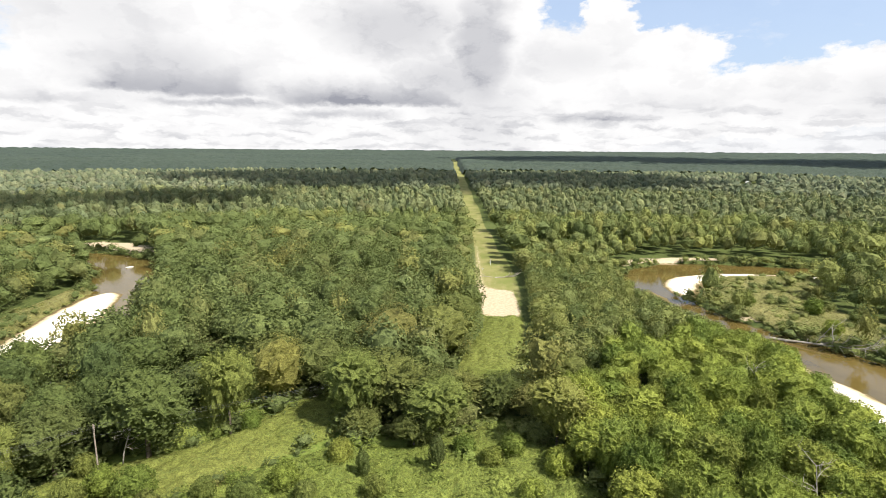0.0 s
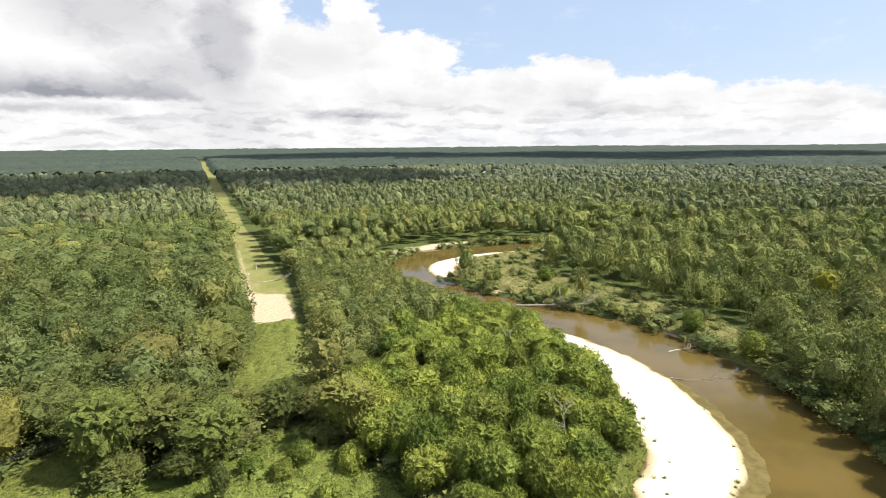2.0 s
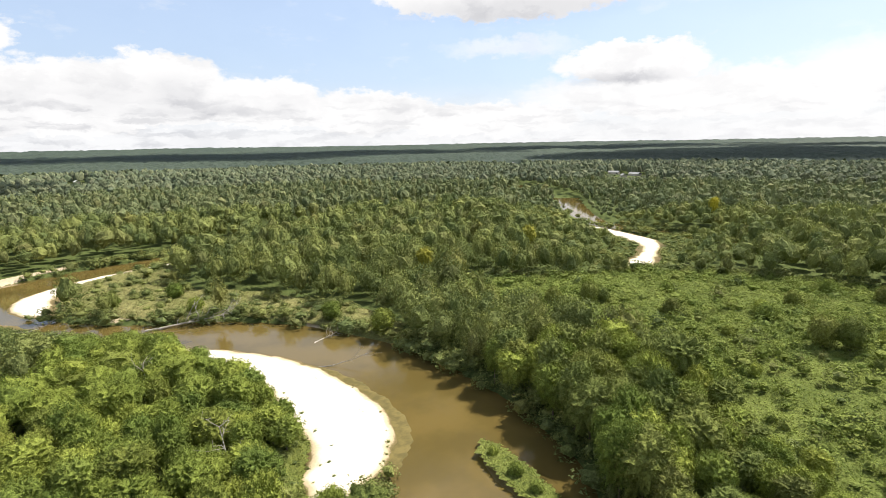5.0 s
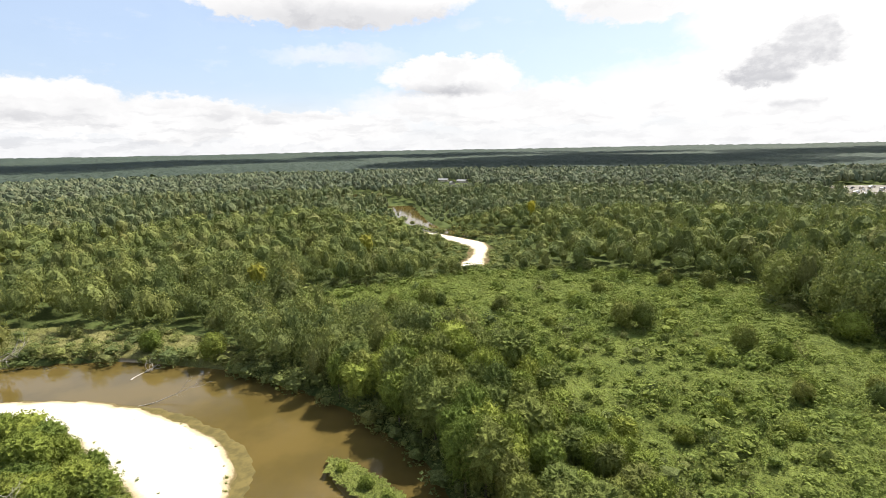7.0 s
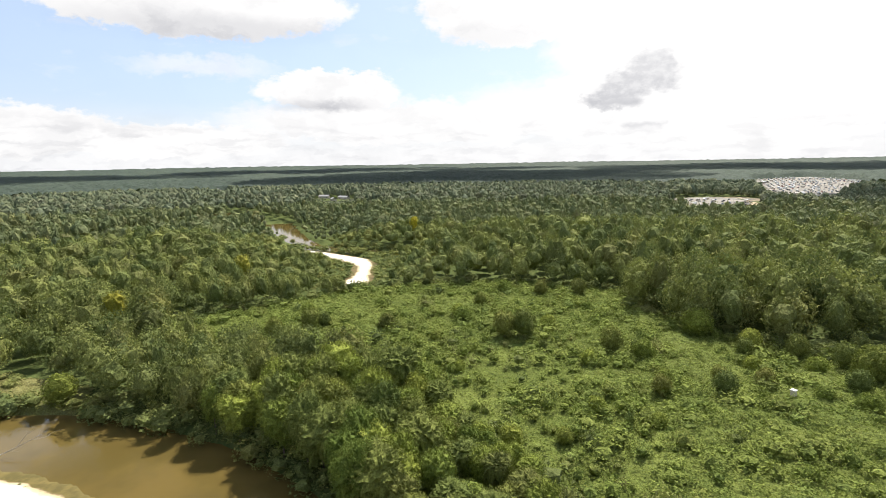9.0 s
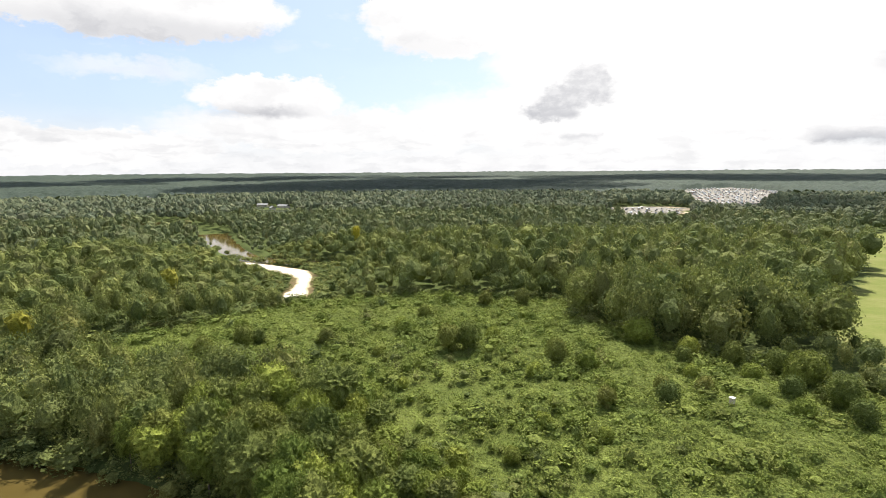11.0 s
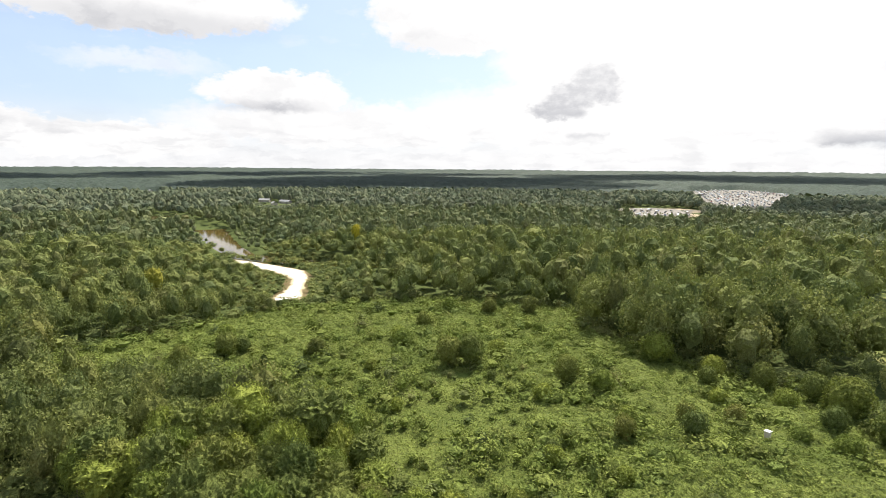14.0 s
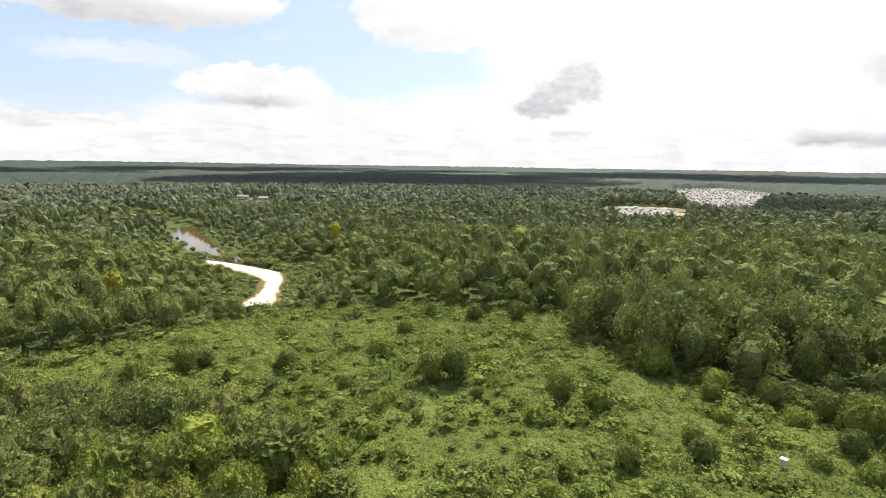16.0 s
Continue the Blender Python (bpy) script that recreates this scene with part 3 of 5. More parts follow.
def build_bar(name, poly, step, crest, label, mat, fringe=3.0):
    """A low dome of sand that dips under the water round its rim."""
    p = np.array(poly, float)
    gx = np.arange(p[:, 0].min() - 8, p[:, 0].max() + 8, step)
    gy = np.arange(p[:, 1].min() - 8, p[:, 1].max() + 8, step)
    x, y = (a.ravel() for a in np.meshgrid(gx, gy))
    d = signed(poly, x, y) + 1.6 * (value_noise(x, y, 5, 3) - 0.5) + 0.8 * (value_noise(x, y, 2, 4) - 0.5)
    z = -0.05 + np.where(d > 0, 0.12 + crest * (1 - np.exp(-d / 5.0)), 0.17 * d / fringe * 1.0) + 0.10 * (value_noise(x, y, 3, 7) - 0.5) * (d > 0)
    faces = grid_faces(len(gy), len(gx))
    faces = faces[(d[faces].max(1) > -fringe - 2)]
    keep, back = np.unique(faces, return_inverse=True)
    me = mesh_of(name, np.stack([x, y, z], 1)[keep], back.reshape(faces.shape), mat, None, True)
    return tagged(new(name, me), label, "sandbar", kind="structure")


build_ground()
build_water("water", RIVER, "slow silty brown river between wooded banks")
build_water("water", [(a, b, c) for a, b, c in FAR_RIVER[2:]], "bend of the brown river behind the trees")
build_bar("sandbar", SANDBAR, 1.0, 0.75, "long curved bar of white sand beside brown water", SAND, 2.5)
build_bar("sandbar", POINT_BAR, 1.4, 0.7, "pale sand point at the inside of a river bend", SAND)
build_bar("sandbar", LEFT_BAR, 1.4, 0.7, "white sand bar along a wooded bank", SAND)
build_bar("sandbar", EAST_BAR, 2.0, 0.7, "white sand bar curving behind the trees", SAND)
build_bar("mud_flat", SHOAL, 0.8, 0.03, "shallow olive mud flat along the sand", MUD, 1.2)
build_bar("sandbar", ISLET, 0.7, 0.35, "small sandy islet overgrown with yellow-green grass", SAND, 1.5)
build_bar("sandbar", SMALL_BAR, 0.7, 0.12, "thin strip of wet sand just above the water", SAND, 1.5)

# ---- foliage builders ----
rng = np.random.default_rng(7)


def ico(level):
    bm = bmesh.new()
    bmesh.ops.create_icosphere(bm, subdivisions=level, radius=1.0)
    v = np.array([q.co[:] for q in bm.verts])
    f = np.array([[q.index for q in g.verts] for g in bm.faces])
    bm.free()
    return v, f


def sprays(places, normals, size, r, lift=0.25, loose=0.5, vary=0.28):
    """Small leaf sprays, a triangle each, that face roughly along the normals and shade with the clump that they sit on."""
    k = len(places)
    clump = normals
    normals = unit(normals + loose * r.normal(size=(k, 3)))
    a = unit(np.cross(normals, r.normal(size=(k, 3))))
    b = np.cross(normals, a)
    s = (size * r.uniform(0.6, 1.35, k))[:, None]
    verts = np.stack([places - a * s, places - b * s * 1.15 + normals * s * lift, places + a * s], 1).reshape(-1, 3)
    return verts, np.arange(3 * k).reshape(-1, 3), np.repeat(unit((1 - vary) * clump + vary * normals), 3, 0)


def spread_ways(r, count, up=0.0):
    """Directions spread evenly over a ball, shaken a little."""
    k = np.arange(count) + 0.5
    z = 1 - 2 * k / count
    a = k * 2.39996 + r.uniform(0, 6.283)
    d = np.stack([np.cos(a) * np.sqrt(1 - z * z), np.sin(a) * np.sqrt(1 - z * z), z + up], 1)
    return unit(d + r.normal(size=(count, 3)) * 0.55 / math.sqrt(count))


def heaps(ways, centres, half_angle, sizes):
    """Rounded heaps on a ball with creases between them, from 0 to 1."""
    lowest = np.cos(half_angle * sizes)
    rise = np.clip((ways @ centres.T - lowest) / (1 - lowest), 0, 1)
    return (np.sqrt(rise) * (0.55 + 0.45 * sizes)).max(1)


def crown(r, high, low, wide, clumps, level, cards, card, pointed=0.0, round_top=1.0, heart=0.87, ragged=0.09):
    """A domed crown: boughs that swell out of it, clumps of leaf sprays on the boughs and a ragged heart of leaves within.
    high, low: its top and foot; wide: its half width; heart: the size of the leafy mass within;
    ragged: how much its surface is torn up."""
    up = min(0.5 * (high - low), wide * round_top * (1 + 0.9 * pointed))
    lean = r.normal(size=2) * 0.10

    def shape(v):
        v = v.copy()
        v[:, :2] *= 1 - pointed * np.clip(v[:, 2:] * 0.9 + 0.1, 0, 1)
        v[:, :2] += np.clip(v[:, 2:], -1, 1) * lean
        return np.stack([v[:, 0] * wide, v[:, 1] * wide, np.where(v[:, 2] > 0, v[:, 2] * up, v[:, 2] * (high - up - low)) + high - up], 1)

    boughs, bough_size = spread_ways(r, 8, 0.25), r.uniform(0.7, 1.3, 8)
    tufts, tuft_size = spread_ways(r, clumps), r.uniform(0.65, 1.35, clumps)

    def reach(ways):
        return 0.54 + 0.24 * heaps(ways, boughs, 0.85, bough_size) + 0.25 * heaps(ways, tufts, 2.6 / math.sqrt(clumps), tuft_size)

    ways, faces = ico(level)
    core = shape(unit(ways + r.normal(size=ways.shape) * 0.3 / 2 ** level) * (reach(ways) * heart * r.normal(1.0, ragged, len(ways)))[:, None])
    corner = core[faces]
    area = np.linalg.norm(np.cross(corner[:, 1] - corner[:, 0], corner[:, 2] - corner[:, 0]), axis=1)
    area *= np.clip(0.55 + (corner.mean(1)[:, 2] - low) / (high - low), 0.3, 1.0)
    pick = r.choice(len(faces), cards * 2, p=area / area.sum())
    d = unit((ways[faces[pick]] * r.dirichlet((1, 1, 1), cards * 2)[:, :, None]).sum(1))
    out = reach(d)
    keep = np.argsort(-out * r.uniform(0.5, 1.5, cards * 2))[:cards]
    d, out = d[keep], out[keep]
    at = shape(d * (out * r.uniform(0.5 + 0.5 * heart, 1.06, cards))[:, None])
    step = 0.12
    any_way = unit(np.cross(d, r.normal(size=d.shape)))
    other = np.cross(d, any_way)
    p0, p1, p2 = (shape(q * reach(q)[:, None]) for q in (d, unit(d + step * any_way), unit(d + step * other)))
    slope = unit(np.cross(p1 - p0, p2 - p0))
    leaf = sprays(at, unit(slope + 0.35 * unit(d / np.array([wide, wide, up]))), card, r, loose=0.55, vary=0.16)
    return join([(core, faces, unit(smooth_normals(core, faces) + 0.3 * ways)), leaf])


def tube(bm, a, b, ra, rb, sides=6):
    """A tapered limb from a to b."""
    a, b = Vector(a), Vector(b)
    turn = (b - a).to_track_quat("Z", "Y").to_matrix()
    rings = []
    for place, radius in ((a, ra), (b, rb)):
        rings.append([bm.verts.new(place + turn @ Vector((radius * math.cos(2 * math.pi * i / sides), radius * math.sin(2 * math.pi * i / sides), 0))) for i in range(sides)])
    for i in range(sides):
        j = (i + 1) % sides
        bm.faces.new((rings[0][i], rings[0][j], rings[1][j], rings[1][i]))
    bm.faces.new(rings[1])


def trunk_mesh(name, r, high, radius, limbs=4):
    bm = bmesh.new()
    lean = (r.uniform(-0.4, 0.4), r.uniform(-0.4, 0.4))
    top = (lean[0], lean[1], high * 0.75)
    knee = (lean[0] * 0.3, lean[1] * 0.3, high * 0.35)
    tube(bm, (0, 0, -0.6), knee, radius, radius * 0.72)
    tube(bm, knee, top, radius * 0.72, radius * 0.25)
    for i in range(limbs):
        a = 2 * math.pi * (i + r.uniform(0, 0.6)) / limbs
        s = r.uniform(0.35, 0.6)
        start = [knee[k] + (top[k] - knee[k]) * s * 0.7 for k in range(3)]
        reach = high * r.uniform(0.14, 0.22)
        tube(bm, start, (start[0] + math.cos(a) * reach, start[1] + math.sin(a) * reach, start[2] + high * r.uniform(0.12, 0.25)), radius * 0.35, radius * 0.1, 5)
    me = bpy.data.meshes.new(name)
    bm.to_mesh(me)
    bm.free()
    me.materials.append(BARK)
    return me


# ---- where the trees stand ----
def open_land(x, y):
    """No forest here: water, sand, grass, thicket, field, lots."""
    out = channel(x, y) < 1.6
    for poly, margin in ((SANDBAR, 3.0), (POINT_BAR, 7.0), (LEFT_BAR, 2.5), (EAST_BAR, 14.0), (CORRIDOR, 3.2), (PAD, 2.5), (MEADOW, 0), (VINES_WEST, -1),
                         (VINES_SOUTH, -1), (THICKET, -2.0), (BAR_MARGIN, 0.0), (FIELD, 1.0), (LOT_WEST, 5), (LOT_EAST, 8)):
        out |= signed(poly, x, y) > -margin
    for poly in SAND_PATCHES:
        out |= signed(poly, x, y) > -1.5
    return out


def scatter(spacing, r0, r1, seed, sector=(-46, 145)):
    """Jittered places on a lattice, in a ring of the plan and a sector of it."""
    k = int(r1 / spacing) + 2
    ix, iy = (a.ravel() for a in np.meshgrid(np.arange(-k, k + 1), np.arange(-k, k + 1)))
    x = (ix + 0.5 * (iy % 2) + 0.8 * (lattice(ix, iy, seed) - 0.5)) * spacing
    y = (iy * 0.9 + 0.8 * (lattice(ix, iy, seed + 1) - 0.5)) * spacing
    r = np.hypot(x, y)
    a = np.degrees(np.arctan2(x, y))
    ok = (r >= r0) & (r < r1) & (a > sector[0]) & (a < sector[1])
    x, y = x[ok], y[ok]
    ok = ~open_land(x, y) & ~(inside(SCRUB, x, y) & (lattice(np.floor(x), np.floor(y), 17) < 0.5))
    return x[ok], y[ok]


WEST_BANK = [(18, 56), (24, 100), (27, 160), (30, 200), (32, 300), (100, 300), (92, 262), (78, 235), (74, 205), (88, 165), (98, 150), (95, 60), (60, 45)]
RIVERSIDE = [(84, 18), (128, 88), (160, 62), (152, 44), (128, 4), (108, -8), (92, -22), (66, -22), (60, 0)]


# houses far off: x, y, heading
HOUSES = [(882, 149, 20), (960, 178, 80), (921, 138, 50), (1225, -790, 10), (1302, 490, 30), (633, 2009, 60), (692, 2030, 15), (-1575, 2178, 40), (-1640, 2036, 0), (516, 980, 70)]


def sight_cap(x, y):
    """Low growth on the open ground in front of each far house."""
    cap = np.full(np.shape(x), 99.0)
    for hx, hy, _ in HOUSES:
        r = math.hypot(hx, hy)
        across = np.abs(x * hy - y * hx) / r
        before = r - (x * hx + y * hy) / r
        cap = np.where((across < 16) & (before > -14) & (before < 260), np.minimum(cap, 1.2 + 0.05 * np.maximum(before, 0)), cap)
    return cap


def tree_height(x, y):
    u = lattice(np.floor(x * 7), np.floor(y * 7), 11)
    h = 10.0 + 9.5 * u + 4.0 * (value_noise(x, y, 60, 12) - 0.5)
    h = h + (3.5 + 2.5 * u) * smooth(x, 140, 165) * smooth(-y, 25, 60) * smooth(-x, -420, -330)
    water = np.maximum(channel(x, y), 0)
    h = np.where(inside(WEST_BANK, x, y), np.minimum(8.5 + 4.5 * u, 3.5 + 0.42 * water), h)
    h = np.where(inside(RIVERSIDE, x, y), (11.0 + 6.0 * u) * (0.58 + 0.42 * smooth(y, -4, 10)), h)
    strip = np.maximum(-signed(CORRIDOR, x, y), 0)
    h = h + 3.0 * smooth(-x, 66, 82) * smooth(y, 100, 120) * smooth(-y, -205, -180) * (x > -108)
    h = np.where((y > 125) & (y < 235) & (x > 12), np.minimum(h, 3.0 + 0.95 * strip), h)
    h = np.where(inside(SCRUB, x, y), 2.6 + 4.2 * u, h)
    h = np.minimum(h, 3.2 + 0.62 * np.maximum(-signed(SANDBAR, x, y), 0) + 4 * u)
    h = np.minimum(h, 3.0 + 0.55 * np.maximum(-signed(LEFT_BAR, x, y), 0) + 3 * u)
    before = (x < 560) & (x > 150) & (y > -10) & (y < 160)
    clear = np.minimum(np.maximum(-signed(EAST_BAR, x, y), 0), np.where(x > 345, np.maximum(edge_distance(FAR_RIVER[3:6], x, y, False) - 8, 0), 900))
    h = np.where(before, np.minimum(h, 3.5 + 0.22 * clear + 2.5 * u), h)
    h = np.where((x < 150) & (x > 60) & (y < -92), 4.0 + 4.0 * u + 3.5 * smooth(-y, 122, 134), h)
    return np.minimum(h, sight_cap(x, y))


def place_all(x, y, z, scale_xy, scale_z, turn, which, variants):
    """Copies of variant arrays at many places, joined into one pair of arrays, with a tint for each."""
    verts, faces, tint, normals, start = [], [], [], [], 0
    for k, (bv, bf, bn) in enumerate(variants):
        idx = np.nonzero(which == k)[0]
        if not len(idx):
            continue
        c, s = np.cos(turn[idx])[:, None], np.sin(turn[idx])[:, None]
        px = (bv[None, :, 0] * c - bv[None, :, 1] * s) * scale_xy[idx][:, None] + x[idx][:, None]
        py = (bv[None, :, 0] * s + bv[None, :, 1] * c) * scale_xy[idx][:, None] + y[idx][:, None]
        pz = bv[None, :, 2] * scale_z[idx][:, None] + z[idx][:, None]
        verts.append(np.stack([px, py, pz], 2).reshape(-1, 3))
        faces.append((bf[None] + (np.arange(len(idx)) * len(bv))[:, None, None] + start).reshape(-1, 3))
        own = lattice(np.floor(x[idx] * 3), np.floor(y[idx] * 3), 21)
        own = np.where(own < 0.9, own * (1 - 0.85 * smooth(-x[idx], -12, 10) * smooth(-y[idx], -420, -330)), own)     # lower tints, so darker crowns, west of the strip
        tint.append(np.repeat(own, len(bv)))
        wide, tall = scale_xy[idx][:, None], scale_z[idx][:, None]
        normals.append(unit(np.stack([(bn[None, :, 0] * c - bn[None, :, 1] * s) / wide, (bn[None, :, 0] * s + bn[None, :, 1] * c) / wide, bn[None, :, 2] / tall], 2)).reshape(-1, 3))
        start += len(idx) * len(bv)
    return np.concatenate(verts), np.concatenate(faces), np.concatenate(tint), np.concatenate(normals)


def build_woods(name, x, y, variants, label, mat, spread=0.34):
    h = tree_height(x, y)
    z = ground_height(x, y) if np.hypot(x, y).max() < 500 else far_rise(x, y) + 1.0
    which = (lattice(np.floor(x * 2), np.floor(y * 2), 31) * len(variants)).astype(int).clip(0, len(variants) - 1)
    wide = np.clip(0.18 * h + 1.45, 1.5, 6.0) * (spread / 0.34) * (0.70 + 0.62 * lattice(np.floor(x * 2), np.floor(y * 2), 32))
    wide = wide * (1 + 0.42 * smooth(-x, -70, -10) * smooth(-y, -420, -300))           # broader crowns west of the river
    turn = lattice(np.floor(x * 2), np.floor(y * 2), 33) * 6.283
    v, f, tint, nrm = place_all(x, y, z - 0.3, wide, h, turn, which, variants)
    me = mesh_of(name, v, f, mat, {"tint": tint}, False, nrm)
    return tagged(new(name, me), label, "trees", kind="stuff")


# unit crowns: half width 1, height 1
def unit_crowns(count, seed, clumps, level, cards, card, low=0.5, heart=0.87, ragged=0.09):
    out = []
    for i in range(count):
        r = np.random.default_rng(seed + i)
        v, f, nrm = crown(r, 3.0, low + 0.4 * r.random(), 1.0, clumps, level, cards, card, 0.45 if i % 4 == 3 else 0.08, r.uniform(0.95, 1.6), heart, ragged)
        out.append((v * (1, 1, 1 / 3.0), f, unit(nrm * (1, 1, 3.0))))
    return out


def dome_crowns(count, seed):
    """A dozen corners are enough for a crown seen from very far."""
    out = []
    for i in range(count):
        r = np.random.default_rng(seed + i)
        a = np.arange(6) * 1.047
        v = [(0, 0, 1.0)]
        v += [(0.72 * math.cos(q) * r.uniform(0.7, 1.2), 0.72 * math.sin(q) * r.uniform(0.7, 1.2), r.uniform(0.68, 0.88)) for q in a]
        v += [(math.cos(q + 0.5) * r.uniform(0.8, 1.15), math.sin(q + 0.5) * r.uniform(0.8, 1.15), r.uniform(0.2, 0.45)) for q in a]
        f = [(0, 1 + k, 1 + (k + 1) % 6) for k in range(6)]
        for k in range(6):
            f += [(1 + k, 7 + k, 1 + (k + 1) % 6), (1 + (k + 1) % 6, 7 + k, 7 + (k + 1) % 6)]
        v, f = np.array(v), np.array(f)
        out.append((v, f, smooth_normals(v, f)))
    return out


# the trees that stand nearest to the flight are things of their own
tx, ty = scatter(7.9, 30, 420, 1)
grove_x, grove_y = scatter(6.1, 30, 320, 2)
of_grove = inside(WEST_BANK, grove_x, grove_y) | inside(RIVERSIDE, grove_x, grove_y)
outside_grove = ~inside(WEST_BANK, tx, ty) & ~inside(RIVERSIDE, tx, ty)
tx, ty = np.r_[tx[outside_grove], grove_x[of_grove]], np.r_[ty[outside_grove], grove_y[of_grove]]
# broad old trees: x, y, height, half width
BIG_TREES = [(-12, 110, 15, 10.5), (-4, 107, 12, 7), (-17, 140, 16, 9.5), (-3, 145, 16, 10), (2, 166, 14, 7), (-43, 123, 15, 8), (-32, 121, 15, 8.5), (-23, 116, 13, 7), (-57, 110, 11, 7), (-75, 120, 14, 8),
             (-18, 99, 7, 4.2), (-7, 97, 7, 4.4), (19, 108, 9, 6), (11, 112, 9, 5.5), (3, 114, 9, 6), (28, 124, 10, 6), (-80, 141, 15, 7), (-62, 98, 9, 5.5), (-69, 104, 10, 5.5)]
apart = np.min([np.hypot(tx - a, ty - b) - 0.62 * w for a, b, _, w in BIG_TREES], axis=0)
tx, ty = tx[apart > 2.4], ty[apart > 2.4]
anchors = np.array([(-10, 70), (40, 80), (-60, 80), (90, 20), (110, -60), (75, 110)], float)
near_score = np.min([np.hypot(tx - a, ty - b) for a, b in anchors], axis=0)
order = np.argsort(near_score)
NEAR = order[:282]
MID = order[282:]


def tree_master(kind, seed, high, wide, leaf, clumps, level, cards, card, pointed=0.0, round_top=1.0):
    r = np.random.default_rng(seed)
    root = new(kind)
    trunk = new("trunk", trunk_mesh("trunk", r, high, 0.012 * high + 0.06))
    v, f, nrm = crown(r, high, high * 0.06, wide, clumps, level, cards, card, pointed, round_top, 0.77, 0.13)
    leaves = new("crown", mesh_of("crown", v, f, leaf, None, False, nrm))
    trunk.parent = leaves.parent = root
    return root


def build_near_trees():
    masters = {}
    for tier, (level, cards, card) in enumerate(((4, 2200, 0.20), (3, 1450, 0.24))):
        masters["tall", tier] = [tree_master("oak_tree", 100 + i, 18.0, 5.6, LEAF, 110, level, cards, card, 0.0, (0.8, 0.95, 1.1, 1.2)[i]) for i in range(4)]
        masters["broad", tier] = [tree_master("old_oak_tree", 120 + i, 18.0, 5.6, LEAF_OAK, 130, level, cards + 500, card, 0.0, (1.5, 1.8)[i]) for i in range(2)]
        masters["dark", tier] = [tree_master("pine_tree", 140 + i, 18.0, 4.6, LEAF_DARK, 100, level, cards, card, 0.35) for i in range(2)]
        masters["grove", tier] = [tree_master("willow_tree", 160 + i, 12.0, 4.6, LEAF_BRIGHT, 90, level, cards, card * 0.9, 0.0, (0.75, 0.9, 1.1)[i]) for i in range(3)]
    names = {"broad": ("broad old oak with a dense olive-green crown beside the clearing", "old oaks round the clearing"),
             "tall": ("full broadleaf tree with a rounded mid-green crown in the forest", "broadleaf trees by the river"),
             "dark": ("dark green narrow-crowned tree standing in the forest", "dark trees by the river"),
             "grove": ("bright green low tree in the riverside grove", "bright trees of the grove")}
    used = set()
    rows = [(float(tx[i]), float(ty[i]), 0, 0, int(i)) for i in NEAR] + [row + (9000 + k,) for k, row in enumerate(BIG_TREES)]
    for x, y, tall, broad, i in rows:
        h = tall or float(tree_height(np.array([x]), np.array([y]))[0])
        pick = lattice(np.array([i]), np.array([3]), 51)[0]
        willow = inside(WEST_BANK, np.array([x]), np.array([y]))[0] or (inside(RIVERSIDE, np.array([x]), np.array([y]))[0] and pick < 0.5)
        kind = "broad" if broad and x > -52 else "grove" if willow else ("dark" if pick > (0.15 if x < -52 and y < 150 else 2.0 if broad or (x > 60 and y < 90) else 0.86) else "tall")
        options = masters[kind, int(math.hypot(x - 8, y) > 122)]
        src = options[int(pick * 97) % len(options)]
        base = 12.0 if kind == "grove" else 18.0
        s = h / base
        z = float(ground_height(np.array([x]), np.array([y]))[0])
        wide = (broad or (0.19 * h + 1.6) * (0.75 + 0.55 * ((pick * 13) % 1)) * (1.35 if x < 30 and not willow else 1.0)) / {"tall": 5.6, "broad": 5.6, "dark": 4.6, "grove": 4.6}[kind]
        m = pose(x, y, z, 0, 0, pick * 1777) @ Matrix.Diagonal((wide, wide, s, 1))
        if src in used:
            ob = copy_thing(src, m @ Matrix.Diagonal([1 / q for q in src.scale] + [1]))
        else:
            used.add(src)
            src.matrix_basis = m
            ob = src
        tagged(ob, names[kind][0], "tree", names[kind][1])
    for options in masters.values():
        for src in options:
            if src not in used:
                for o in list(src.children):
                    bpy.data.objects.remove(o)
                bpy.data.objects.remove(src)


build_near_trees()
close = np.hypot(tx[MID], ty[MID]) < 255
build_woods("woods", tx[MID][close], ty[MID][close], unit_crowns(9, 300, 60, 2, 580, 0.078, 0.25, 0.62, 0.15), "dense mixed broadleaf forest along the river", LEAF_FAR)
build_woods("woods", tx[MID][~close], ty[MID][~close], unit_crowns(9, 350, 34, 2, 180, 0.092, 0.8, 0.76, 0.12), "dense mixed forest past the river bends", LEAF_FAR)
# from here outwards the leaf colours themselves carry the haze of distance
fx, fy = scatter(8.8, 420, 700, 5)
build_woods("woods", fx, fy, unit_crowns(9, 400, 16, 1, 50, 0.135, 0.5, 0.76), "dense green forest beyond the river", LEAF_MID_HAZED)
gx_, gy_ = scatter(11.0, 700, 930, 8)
build_woods("far_woods", gx_, gy_, unit_crowns(8, 450, 12, 1, 16, 0.21, 0.5, 0.9), "unbroken forest well beyond the river", LEAF_DISTANT_HAZED, 0.42)
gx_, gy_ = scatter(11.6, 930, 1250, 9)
build_woods("far_woods", gx_, gy_, dome_crowns(9, 500), "unbroken forest far off", LEAF_DISTANT_HAZED, 0.42)
bx, by = scatter(9.5, 40, 420, 13, (-181, 181))
behind = (np.degrees(np.arctan2(bx, by)) < -48) | (np.degrees(np.arctan2(bx, by)) > 150)
build_woods("woods", bx[behind], by[behind], dome_crowns(6, 520), "forest behind the clearing", LEAF_FAR, 0.36)


